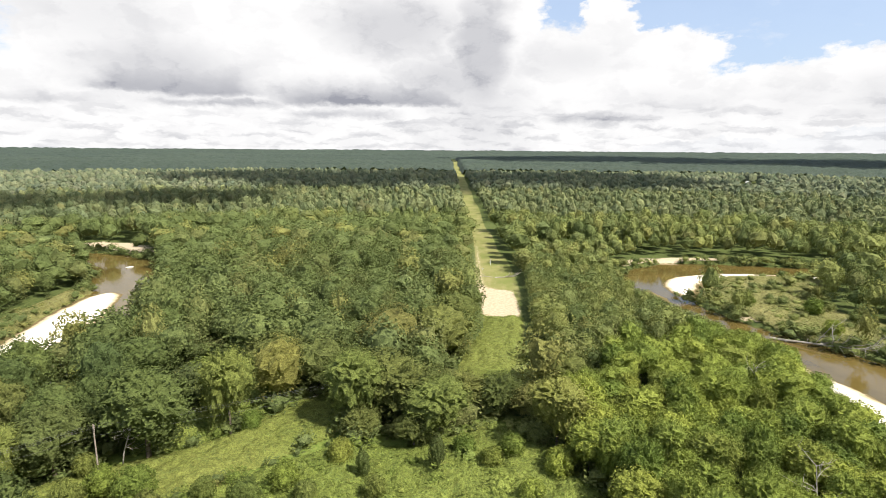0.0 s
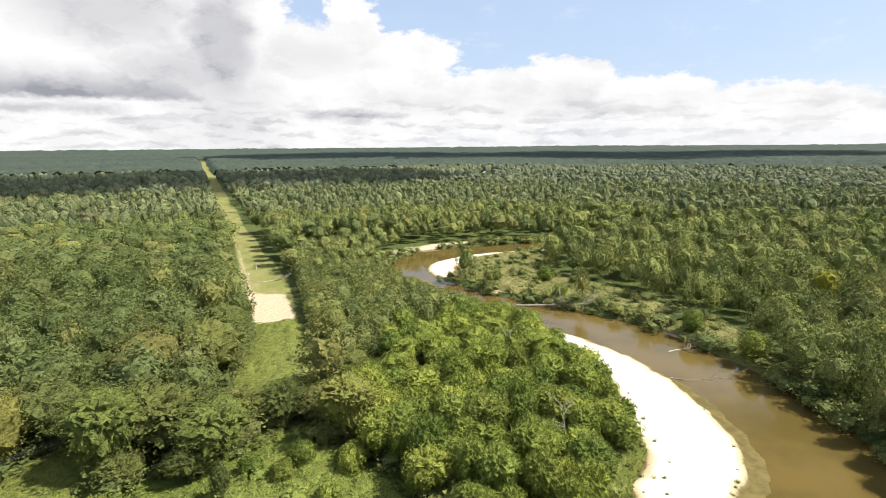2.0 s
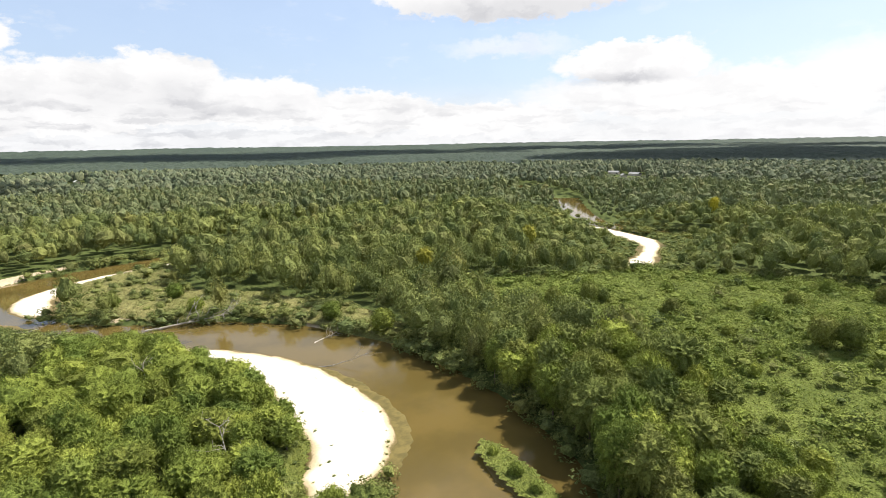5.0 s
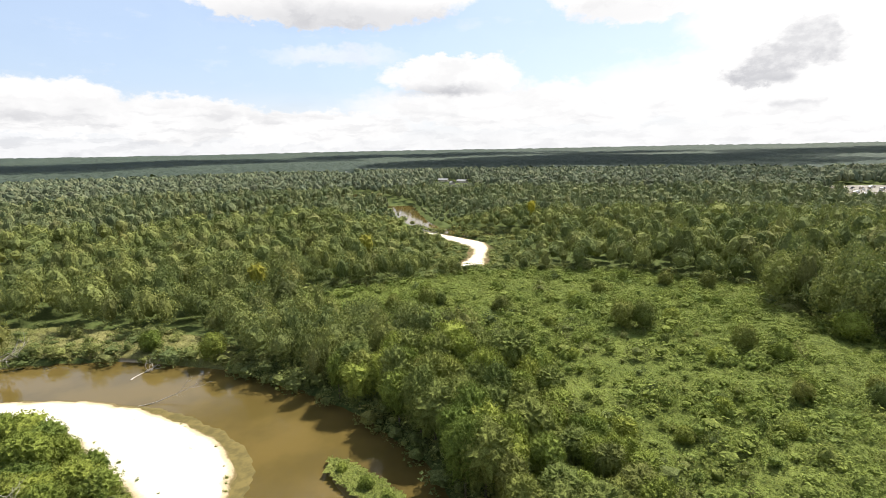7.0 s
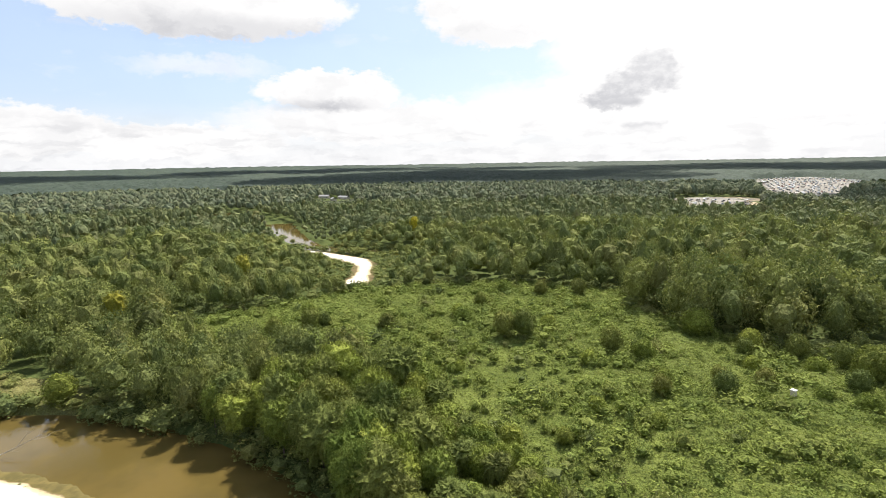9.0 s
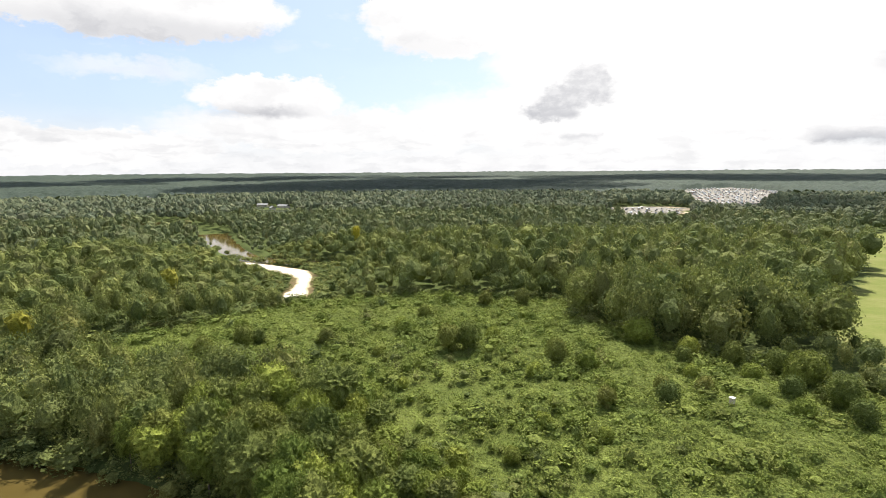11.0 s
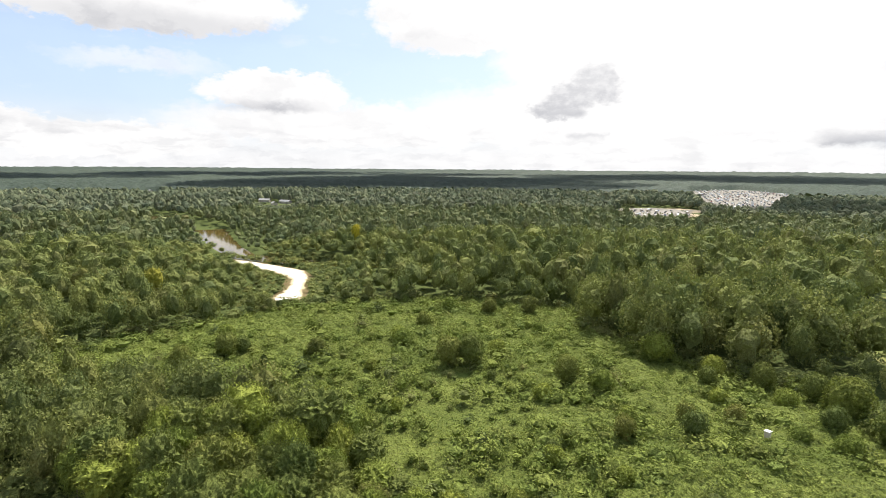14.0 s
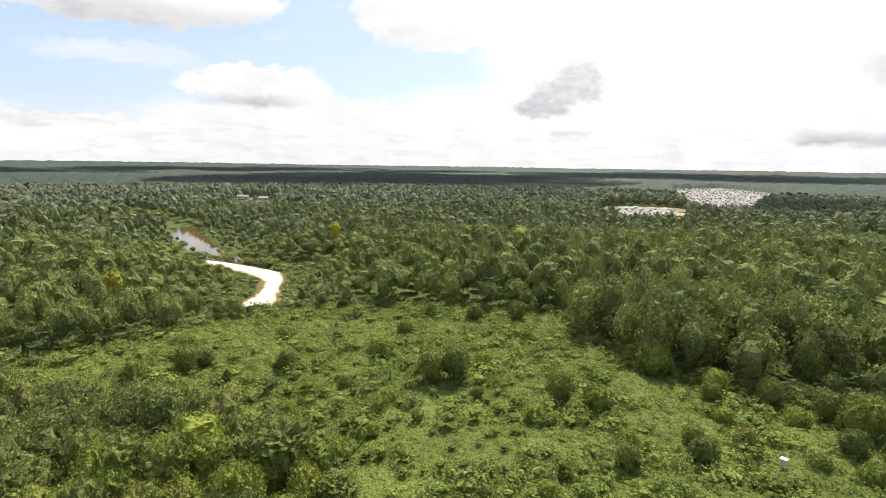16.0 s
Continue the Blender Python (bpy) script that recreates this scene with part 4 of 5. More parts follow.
def build_canopy():
    """The woods out to the horizon: one crumpled canopy sheet with a crown on each of its cells."""
    ang = np.radians(np.concatenate([np.arange(-46, 145, 0.28), np.arange(145, 314.1, 2.0)]))
    rad = 1240 * 1.011 ** np.arange(126)
    a, r = (q.ravel() for q in np.meshgrid(ang, rad))
    x, y = np.sin(a) * r, np.cos(a) * r
    cell = 11.0
    best, tint = np.full(len(x), 9e9), np.zeros(len(x))
    for i in (-1, 0, 1):
        for j in (-1, 0, 1):
            ix, iy = np.floor(x / cell) + i, np.floor(y / cell) + j
            d = np.hypot(x - (ix + lattice(ix, iy, 61)) * cell, y - (iy + lattice(ix, iy, 62)) * cell)
            tint = np.where(d < best, lattice(ix, iy, 63), tint)
            best = np.minimum(best, d)
    tall = 11 + 7 * tint + 5 * (value_noise(x, y, 160, 64) - 0.5)
    z = far_rise(x, y) + 1 + tall * np.sqrt(np.clip(1 - (best / 9.0) ** 2, 0.08, 1))
    gap = np.maximum(smooth(np.maximum(signed(CORRIDOR, x, y), signed(LOT_EAST, x, y)), -4, 2), sight_cap(x, y) < 50)
    z = z * (1 - gap) + (far_rise(x, y) - 2) * gap
    mix = 0.4 * tint + 0.5 * value_noise(x, y * 1.4, 330, 65) + 0.1 * lattice(np.floor(x), np.floor(y), 66)
    me = mesh_of("far_woods", np.stack([x, y, z], 1), grid_faces(len(rad), len(ang)), LEAF_HORIZON_HAZED, {"tint": mix * 0.84}, True)
    return tagged(new("far_woods", me), "wooded plain reaching to the horizon", "forest", kind="stuff")


build_canopy()


# ---- thicket, vines and grass ----
def billows(x, y, cell, seed):
    """Rounded heaps with creases between them, from 0 to 1."""
    best = np.full(np.shape(x), 9e9)
    for i in (-1, 0, 1):
        for j in (-1, 0, 1):
            ix, iy = np.floor(x / cell) + i, np.floor(y / cell) + j
            d = np.hypot(x / cell - ix - lattice(ix, iy, seed), y / cell - iy - lattice(ix, iy, seed + 1))
            best = np.minimum(best, d - 0.35 * lattice(ix, iy, seed + 2))
    return 1 - np.clip((best + 0.2) / 0.85, 0, 1) ** 2


def build_cover(name, polys, density, card, lump, mat, label, lift=1.0, seed=71, fresh=0.0):
    """Leafy ground cover: a lumpy sheet under many leaf sprays."""
    r = np.random.default_rng(seed)
    pieces = []
    for poly in polys:
        p = np.array(poly, float)
        lo, hi = p.min(0) - 1, p.max(0) + 1

        def top(x, y):
            if poly is ISLET:
                return 0.8 + 0.6 * value_noise(x, y, 2.5, seed)
            if poly is BAR_BACK:
                return np.maximum(ground_height(x, y), 0.45) + 0.5 * value_noise(x, y, 3.5, seed)
            edge = smooth(signed(poly, x, y), -1.0, 4.0)
            if poly is THICKET:                        # trodden bare at one spot; rank grass near the river, vines over bushes further in
                edge = edge * (0.28 + 0.72 * np.maximum(smooth(-y, 25, 60), smooth(x, 150, 185))) * smooth(np.hypot(x - BARE_SPOT[0], y - BARE_SPOT[1]), 1.5, 4.5)
            return ground_height(x, y) + 0.1 + edge * lump * (2.2 * value_noise(x, y, 11, seed) ** 2 + 1.5 * billows(x, y, 3.6, seed) + 0.7 * billows(x, y, 1.7, seed + 5))

        gx, gy = np.arange(lo[0], hi[0], 0.9), np.arange(lo[1], hi[1], 0.9)
        x, y = (q.ravel() for q in np.meshgrid(gx, gy))
        f = grid_faces(len(gy), len(gx))
        f = f[((signed(poly, x, y) > -0.5) & (np.hypot(x - BARE_SPOT[0], y - BARE_SPOT[1]) > 1.6))[f].all(1)]
        keep, back = np.unique(f, return_inverse=True)
        f = back.reshape(f.shape)
        v = np.stack([x, y, top(x, y) - 0.06 + 0.16 * lump * (lattice(np.round(x * 9), np.round(y * 9), seed) - 0.6)], 1)[keep]
        if lump > 0.5:
            f = np.concatenate([f[:, :3], f[:, [0, 2, 3]]])
            pieces.append((v, f, smooth_normals(v, f)))
        k = int((hi - lo).prod() * density)
        x, y = r.uniform(lo[0], hi[0], k), r.uniform(lo[1], hi[1], k)
        ok = inside(poly, x, y) & (np.hypot(x - BARE_SPOT[0], y - BARE_SPOT[1]) > 1.8) & ((channel(x, y) > 1) | (poly is ISLET) | (poly is BAR_BACK))
        x, y = x[ok], y[ok]
        z = top(x, y)
        gxn = (top(x + 0.3, y) - z) / 0.3
        gyn = (top(x, y + 0.3) - z) / 0.3
        nrm = np.stack([-gxn, -gyn, np.full(len(x), lift)], 1)
        nrm /= np.linalg.norm(nrm, axis=1)[:, None]
        pieces.append(sprays(np.stack([x, y, z + card * r.uniform(-0.2, 0.55, len(x))], 1), nrm, card, r, loose=0.5, vary=0.22))
    v, f, nrm = join(pieces)
    tint = fresh + 0.10 * lattice(np.floor(v[:, 0] * 0.9), np.floor(v[:, 1] * 0.9), seed) + 0.72 * value_noise(v[:, 0], v[:, 1], 14, seed + 3)
    me = mesh_of(name, v, f, mat, {"tint": tint}, False, nrm)
    return tagged(new(name, me), label, "undergrowth", kind="stuff")


build_cover("thicket", [THICKET], 5.5, 0.22, 0.75, VINE, "bright green vine-covered thicket", fresh=0.06)
build_cover("thicket", [VINES_WEST, VINES_SOUTH], 9.0, 0.19, 0.7, VINE, "bright green vines and brush in the clearing", seed=81, fresh=0.22)
build_cover("grass", [ISLET], 6.0, 0.2, 0.6, GRASS_LUSH, "rank yellow-green grass on the islet", seed=95)
STRIP_SOUTH = [(0, 126), (8, 118), (15, 121), (19, 140), (22.5, 162), (24, 181), (11, 182), (9, 167), (2.5, 143)]
build_cover("grass", [STRIP_SOUTH], 6.0, 0.13, 0.51, GRASS_LUSH, "rank green grass on the cleared strip", seed=97)
build_cover("grass", [BAR_BACK], 5.0, 0.22, 0.51, GRASS_LUSH, "rank grass between the sand and the trees", seed=93)
build_cover("grass", [MEADOW], 7.0, 0.14, 0.51, GRASS_LUSH, "tall yellow-green meadow grass", seed=91)


# ---- shrubs ----
def shrub_master(seed, high, wide, leaf, cards, card, pointed):
    r = np.random.default_rng(seed)
    root = new("shrub")
    stem = new("stem", trunk_mesh("stem", r, high * 0.8, 0.05 + 0.012 * high, 3))
    v, f, nrm = crown(r, high, 0.15, wide, 50, 3, cards, card * 0.55, pointed, 1.1, 0.78)
    leaves = new("crown", mesh_of("crown", v, f, leaf, None, False, nrm))
    stem.parent = leaves.parent = root
    return root


# x, y, height, kind: r round, d dark, s slim
SHRUBS = [(172, -24, 8, "d"), (172, -30, 8.5, "d"), (156, -54, 7, "d"), (149, -61, 6, "r"), (125, -56, 5, "d"), (123, -71, 6, "d"), (148, 14, 4.5, "d"),
          (167, 65, 6, "d"), (131, 3, 9.5, "s"), (176, 30, 6, "s"), (187, 43, 7, "d"), (184, 16, 5.5, "d"), (171, -1, 3.5, "r"), (191, -11, 6, "r"),
          (180, -40, 5, "r"), (232, -33, 6, "r"), (117, -37, 4, "r"), (146, -44, 4.5, "r"), (128, -113, 9, "r"), (114, -111, 8, "d"), (227, -48, 6, "d"),
          (223, -63, 7, "d"), (156, -97, 6, "r"), (134, -102, 5, "r"), (145, -7, 3, "r"), (179, 54, 6, "d"), (168, -87, 9, "r"), (104, -26, 3.5, "r"),
          (109, -48, 3.5, "r"), (136, 1, 5, "r"), (152, 12, 5, "r"), (152, -61, 5, "d"), (168, -58, 4, "r"), (197, -10, 5, "r"), (188, 15, 4, "d"),
          (190, 39, 5, "d"), (133, -60, 4, "r"), (131, -74, 4.5, "d"), (121, -38, 3, "d"), (157, 60, 5, "r"), (-2, 88, 9, "s"), (-15, 86, 7, "s"),
          (-32, 75, 5.5, "d"), (-51, 77, 6, "r"), (-23, 78, 4, "d"), (-8, 72, 5, "r"), (8, 90, 4, "r"), (-58, 79, 5, "r"), (14, 80, 4, "r"), (-41, 101, 4, "r"),
          (134, 116, 6, "r"), (131, 94, 7, "r"), (120, 166, 5, "r"), (108, 196, 6, "d"), (113, 201, 3, "r"), (128, 188, 6, "r"), (82, 32, 2.5, "r"), (86, 38, 2.0, "r"),
          (79, 27, 2.2, "r"), (160, -34, 3, "d"), (210, 20, 5, "r"), (205, 48, 5, "r"), (214, -20, 5, "d"), (200, -60, 4, "r"), (140, -88, 4, "r"), (118, -92, 4, "r"), (-46, 72, 5, "d"), (-54, 70, 4.5, "r"), (-40, 78, 4, "d"), (-37, 70, 5, "r"),
          (-28, 82, 5, "r"), (-60, 74, 5, "d"), (-20, 90, 4.5, "r"), (-12, 80, 4, "d"), (3, 94, 4, "r"), (12, 94, 4.5, "r"), (20, 88, 5, "r"), (-64, 84, 4, "d"), (-30, 66, 5, "d"), (136, -112, 7, "d"), (121, -103, 6, "d"), (146, -105, 6.5, "d"), (106, -108, 6, "d"), (112, -98, 5, "r"),
          (150, -92, 5, "d"), (128, -84, 4.5, "d")]


def build_shrubs():
    masters = {"r": shrub_master(601, 5.0, 2.5, LEAF_BRIGHT, 1300, 0.30, 0.0), "d": shrub_master(602, 6.0, 2.4, LEAF, 1300, 0.30, 0.15),
               "s": shrub_master(603, 8.0, 1.7, LEAF_DARK, 1300, 0.30, 0.6)}
    base = {"r": 5.0, "d": 6.0, "s": 8.0}
    words = {"r": "rounded bright green shrub in the overgrown clearing", "d": "dense mid-green young tree standing among vines",
             "s": "slim dark green conifer-like sapling above the vines"}
    used = set()
    for i, (x, y, h, kind) in enumerate(SHRUBS):
        s = h / base[kind] * {"r": 1.2, "d": 1.3, "s": 0.9}[kind]
        z = float(ground_height(np.array([float(x)]), np.array([float(y)]))[0])
        m = pose(x, y, max(z, 0.2), 0, 0, i * 77) @ Matrix.Diagonal((s, s, s, 1))
        if kind in used:
            ob = copy_thing(masters[kind], m @ Matrix.Diagonal([1 / q for q in masters[kind].scale] + [1]))
        else:
            ob = masters[kind]
            ob.matrix_basis = m
            used.add(kind)
        tagged(ob, words[kind], "shrub", "shrubs in the clearings")


build_shrubs()


def build_brush(name, x, y, low, high, seed, variants, mat, label, squash=0.75):
    """Many low bushes as one mesh."""
    u = lattice(np.floor(x * 9), np.floor(y * 9), seed)
    h = low + (high - low) * u ** 1.5
    z = np.maximum(ground_height(x, y), 0.0)
    which = (lattice(np.floor(x * 2), np.floor(y * 2), seed + 1) * len(variants)).astype(int).clip(0, len(variants) - 1)
    v, f, tint, nrm = place_all(x, y, z - 0.35 * h, h * squash * (0.7 + 0.6 * lattice(np.floor(x * 5), np.floor(y * 5), seed + 2)), h * 1.35, u * 60, which, variants)
    return tagged(new(name, mesh_of(name, v, f, mat, {"tint": tint}, False, nrm)), label, "bushes", kind="stuff")


# brush along the water's edge
wx, wy = (q.ravel() for q in np.meshgrid(np.arange(-330, 420, 3.4), np.arange(-60, 330, 3.4)))
wx = wx + 2.4 * (lattice(np.floor(wx), np.floor(wy), 91) - 0.5)
wy = wy + 2.4 * (lattice(np.floor(wx), np.floor(wy), 92) - 0.5)
water_edge = channel(wx, wy)
ok = (water_edge > -1.4) & (water_edge < 6.5) & (np.degrees(np.arctan2(wx, wy)) > -46) & (np.degrees(np.arctan2(wx, wy)) < 120) & (np.hypot(wx, wy) > 60) & (np.hypot(wx, wy) < 400)
for bar_shape in BARS:
    ok &= signed(bar_shape, wx, wy) < -1.0
for sand_shape in SAND_PATCHES:
    ok &= signed(sand_shape, wx, wy) < -0.3
small_crowns = unit_crowns(6, 700, 22, 1, 125, 0.12, 0.2, 0.58, 0.15)
build_brush("bank_brush", wx[ok], wy[ok], 1.4, 5.2, 93, small_crowns, LEAF_FAR, "green brush hanging over the river bank")
# humps of vine in the thicket
hx, hy = (q.ravel() for q in np.meshgrid(np.arange(48, 270, 3.5), np.arange(-130, 104, 3.5)))
hx = hx + 3.6 * (lattice(np.floor(hx), np.floor(hy), 94) - 0.5)
hy = hy + 3.6 * (lattice(np.floor(hx), np.floor(hy), 95) - 0.5)
rough = 0.9 * value_noise(hx, hy, 24, 97) - 0.05 + 0.50 * smooth(-hy, 10, 60) + 0.30 * smooth(hx, 150, 200)
ok = inside(THICKET, hx, hy) & (np.hypot(hx - BARE_SPOT[0], hy - BARE_SPOT[1]) > 5) & (lattice(np.floor(hx), np.floor(hy), 96) < rough)
vine_lumps = unit_crowns(6, 720, 26, 1, 170, 0.112, 0.2, 0.50, 0.12)
build_brush("vine_humps", hx[ok], hy[ok], 2.0, 5.2, 98, vine_lumps, VINE, "vine-smothered bushes in the thicket", 0.72)
dim = inside(THICKET, hx, hy) & ~ok & (lattice(np.floor(hx), np.floor(hy), 99) < 0.16)
build_brush("thicket_bushes", hx[dim], hy[dim], 2.2, 6.0, 100, vine_lumps, LEAF_FAR, "darker bushes scattered in the thicket", 0.55)
# vines over bushes in the near clearing
kx, ky = (q.ravel() for q in np.meshgrid(np.arange(-80, 34, 3.8), np.arange(48, 145, 3.8)))
kx = kx + 3.6 * (lattice(np.floor(kx), np.floor(ky), 131) - 0.5)
ky = ky + 3.6 * (lattice(np.floor(kx), np.floor(ky), 132) - 0.5)
ok = (inside(VINES_WEST, kx, ky) | inside(VINES_SOUTH, kx, ky)) & (lattice(np.floor(kx), np.floor(ky), 133) < 0.15 + 0.6 * value_noise(kx, ky, 14, 134))
build_brush("vine_humps", kx[ok], ky[ok], 1.8, 4.0, 135, vine_lumps, VINE, "vine-smothered bushes in the clearing", 0.85)
# leafy skirts of the forest round the clearings
kx, ky = (q.ravel() for q in np.meshgrid(np.arange(-100, 290, 3.6), np.arange(-135, 150, 3.6)))
kx = kx + 3.0 * (lattice(np.floor(kx), np.floor(ky), 136) - 0.5)
ky = ky + 3.0 * (lattice(np.floor(kx), np.floor(ky), 137) - 0.5)
rim = np.max([signed(q, kx, ky) for q in (MEADOW, VINES_WEST, VINES_SOUTH, THICKET, STRIP_SOUTH)], axis=0)
ok = (rim > -6.5) & (rim < 0.8) & (channel(kx, ky) > 2) & (signed(EAST_BAR, kx, ky) < -3) & (np.hypot(kx, ky) > 50)
build_brush("forest_skirt", kx[ok], ky[ok], 1.6, 6.0, 138, small_crowns, LEAF_FAR, "leafy bushes at the edge of the forest", 0.85)
# undergrowth below the nearest trees and along the clearings
ux, uy = (q.ravel() for q in np.meshgrid(np.arange(-110, 190, 4.2), np.arange(-140, 175, 4.2)))
ux = ux + 3.6 * (lattice(np.floor(ux), np.floor(uy), 103) - 0.5)
uy = uy + 3.6 * (lattice(np.floor(ux), np.floor(uy), 104) - 0.5)
ok = ~open_land(ux, uy) & (lattice(np.floor(ux), np.floor(uy), 110) < 0.5) & (np.min([np.hypot(ux - a, uy - b) for a, b in anchors], axis=0) < 70) & (np.degrees(np.arctan2(ux, uy)) < 150) & (np.hypot(ux, uy) > 45)
build_brush("undergrowth", ux[ok], uy[ok], 1.5, 4.5, 105, small_crowns, LEAF_FAR, "leafy undergrowth below the trees", 0.8)
# scrub and rank grass on the island and beside the far bar
qx, qy = (q.ravel() for q in np.meshgrid(np.arange(-165, 215, 3.0), np.arange(112, 262, 3.0)))
qx = qx + 2.6 * (lattice(np.floor(qx), np.floor(qy), 113) - 0.5)
qy = qy + 2.6 * (lattice(np.floor(qx), np.floor(qy), 114) - 0.5)
ok = (inside(SCRUB, qx, qy) | inside(BAR_MARGIN, qx, qy)) & (channel(qx, qy) > 0.5) & (lattice(np.floor(qx), np.floor(qy), 115) < 0.18 + 0.62 * value_noise(qx, qy, 16, 117))
for sand_shape in SAND_PATCHES + [POINT_BAR, LEFT_BAR]:
    ok &= signed(sand_shape, qx, qy) < 0
build_brush("scrub", qx[ok], qy[ok], 0.8, 3.6, 116, small_crowns, LEAF_FAR, "patchy green scrub on the sandy island", 0.9)
build_cover("grass", [SCRUB, BAR_MARGIN], 2.2, 0.22, 0.51, GRASS_TUFT, "rank yellow-green grass among the scrub", seed=99)
# low brush round the bar behind the trees
ex, ey = (q.ravel() for q in np.meshgrid(np.arange(235, 400, 3.2), np.arange(10, 112, 3.2)))
ex = ex + 2.6 * (lattice(np.floor(ex), np.floor(ey), 121) - 0.5)
ey = ey + 2.6 * (lattice(np.floor(ex), np.floor(ey), 122) - 0.5)
ring = signed(EAST_BAR, ex, ey)
ok = (ring < -1.5) & (ring > -16) & (channel(ex, ey) > 1) & ~inside(THICKET, ex, ey)
build_brush("brush", ex[ok], ey[ok], 1.0, 3.4, 123, small_crowns, LEAF_FAR, "green brush round the white sand", 1.0)
# brush on the landward side of the long bar
sx, sy = (q.ravel() for q in np.meshgrid(np.arange(45, 100, 2.2), np.arange(48, 155, 2.2)))
sx = sx + 1.8 * (lattice(np.floor(sx), np.floor(sy), 106) - 0.5)
sy = sy + 1.8 * (lattice(np.floor(sx), np.floor(sy), 107) - 0.5)
into = signed(SANDBAR, sx, sy)
ok = (into > -6) & (into < 0.4) & (channel(sx, sy) > 4) & (lattice(np.floor(sx), np.floor(sy), 108) < 0.75)
build_brush("bar_brush", sx[ok], sy[ok], 0.6, 2.6, 109, small_crowns, LEAF_FAR, "low scrub at the edge of the sand", 0.8)


# tufts and drift specks strewn over the sand
into = signed(SANDBAR, sx, sy)
ok = (into > 0.5) & (channel(sx, sy) > -3) & (lattice(np.floor(sx * 3), np.floor(sy * 3), 111) < np.clip(0.8 - into * 0.10, 0.015, 0.8))
build_brush("sand_tufts", sx[ok], sy[ok], 0.3, 1.0, 112, small_crowns, LEAF_FAR, "small tufts of weed strewn on the sand", 0.9)


# ---- fair-weather clouds that shade the plain ----
def build_cloud(x, y, across, along, heading, seed, high=1500.0):
    """A heap of rounded lumps on a flat base, over the shadow that it throws at x, y."""
    r = np.random.default_rng(seed)
    reach = high / math.tan(radians(SUN_EL))
    cx, cy = x + reach * math.sin(radians(SUN_AZ)), y + reach * math.cos(radians(SUN_AZ))
    v0, f0 = ico(2)
    pieces = []
    for i in range(22):
        a, d = r.uniform(0, 6.283), math.sqrt(r.uniform(0, 1)) * 0.85
        px, py = d * math.cos(a) * across, d * math.sin(a) * along
        size = min(across, along) * r.uniform(0.28, 0.5)
        v = v0 * size * (1 + 0.12 * r.normal(size=(len(v0), 1))) * (1.25, 1.25, 0.8)
        v[:, 2] = np.maximum(v[:, 2], -0.12 * size)
        pieces.append((v + (px, py, size * 0.12), f0))
    v, f = join(pieces)
    me = mesh_of("cloud", v, f, CLOUD, None, True)
    ob = new("cloud", me)
    ob.matrix_world = pose(cx, cy, high, 0, 0, -heading)
    return tagged(ob, "white fair-weather cumulus cloud with a flat base", "cloud", kind="structure")


for k, row in enumerate([(-330, 480, 190, 80, -35), (-170, 900, 330, 210, -10), (200, 860, 170, 170, 12), (1780, 1880, 1200, 640, 43), (2050, -290, 700, 700, 98), (3300, 300, 1200, 420, 84), (2500, -1800, 1000, 620, 126),
                         (660, -660, 260, 120, 135), (700, 2600, 700, 500, 15), (3000, 900, 500, 350, 73)]):
    build_cloud(*row, seed=900 + k)


# ---- poles and wires by the meadow ----
def box(bm, size, at, turn=0.0, bevel=0.0):
    """A box with softened edges, its middle at the given place."""
    made = bmesh.ops.create_cube(bm, size=1.0, matrix=pose(*at, 0, 0, turn) @ Matrix.Diagonal((*size, 1)))
    if bevel:
        edges = list({e for v in made["verts"] for e in v.link_edges})
        bmesh.ops.bevel(bm, geom=edges, offset=bevel, segments=1, affect="EDGES")


def chain(bm, joints, radii, sides=6):
    """One unbroken tube through the joints."""
    rings = []
    for i, (at, radius) in enumerate(zip(joints, radii)):
        along = joints[min(i + 1, len(joints) - 1)] - joints[max(i - 1, 0)]
        turn = along.to_track_quat("Z", "Y").to_matrix()
        rings.append([bm.verts.new(at + turn @ Vector((radius * math.cos(6.2832 * k / sides), radius * math.sin(6.2832 * k / sides), 0))) for k in range(sides)])
    for low, top in zip(rings, rings[1:]):
        for k in range(sides):
            bm.faces.new((low[k], low[(k + 1) % sides], top[(k + 1) % sides], top[k]))
    bm.faces.new(rings[0][::-1])
    bm.faces.new(rings[-1])


POLES = [(-104, 50), (-61, 83), (-8, 112)]


def ground_z(x, y):
    return float(ground_height(np.array([float(x)]), np.array([float(y)]))[0])


def build_pole(x, y, heading):
    root = new("power_pole")
    root.matrix_basis = pose(x, y, ground_z(x, y), 0, 0, heading)
    bm = bmesh.new()
    tube(bm, (0, 0, -0.8), (0, 0, 11.2), 0.17, 0.12, 10)
    part("post", bm, POLE_WOOD, root)
    bm = bmesh.new()
    box(bm, (2.4, 0.12, 0.14), (0, 0.15, 10.4), 0, 0.015)
    part("crossarm", bm, POLE_WOOD, root)
    for at in (-1.1, -0.4, 0.4, 1.1):
        bm = bmesh.new()
        tube(bm, (at, 0.15, 10.47), (at, 0.15, 10.60), 0.05, 0.07, 8)
        tube(bm, (at, 0.15, 10.60), (at, 0.15, 10.72), 0.045, 0.03, 8)
        part("insulator", bm, GLASS_DARK, root)
    return tagged(root, "weathered wooden power pole with a crossarm beside the meadow", "utility pole", "poles of the power line")


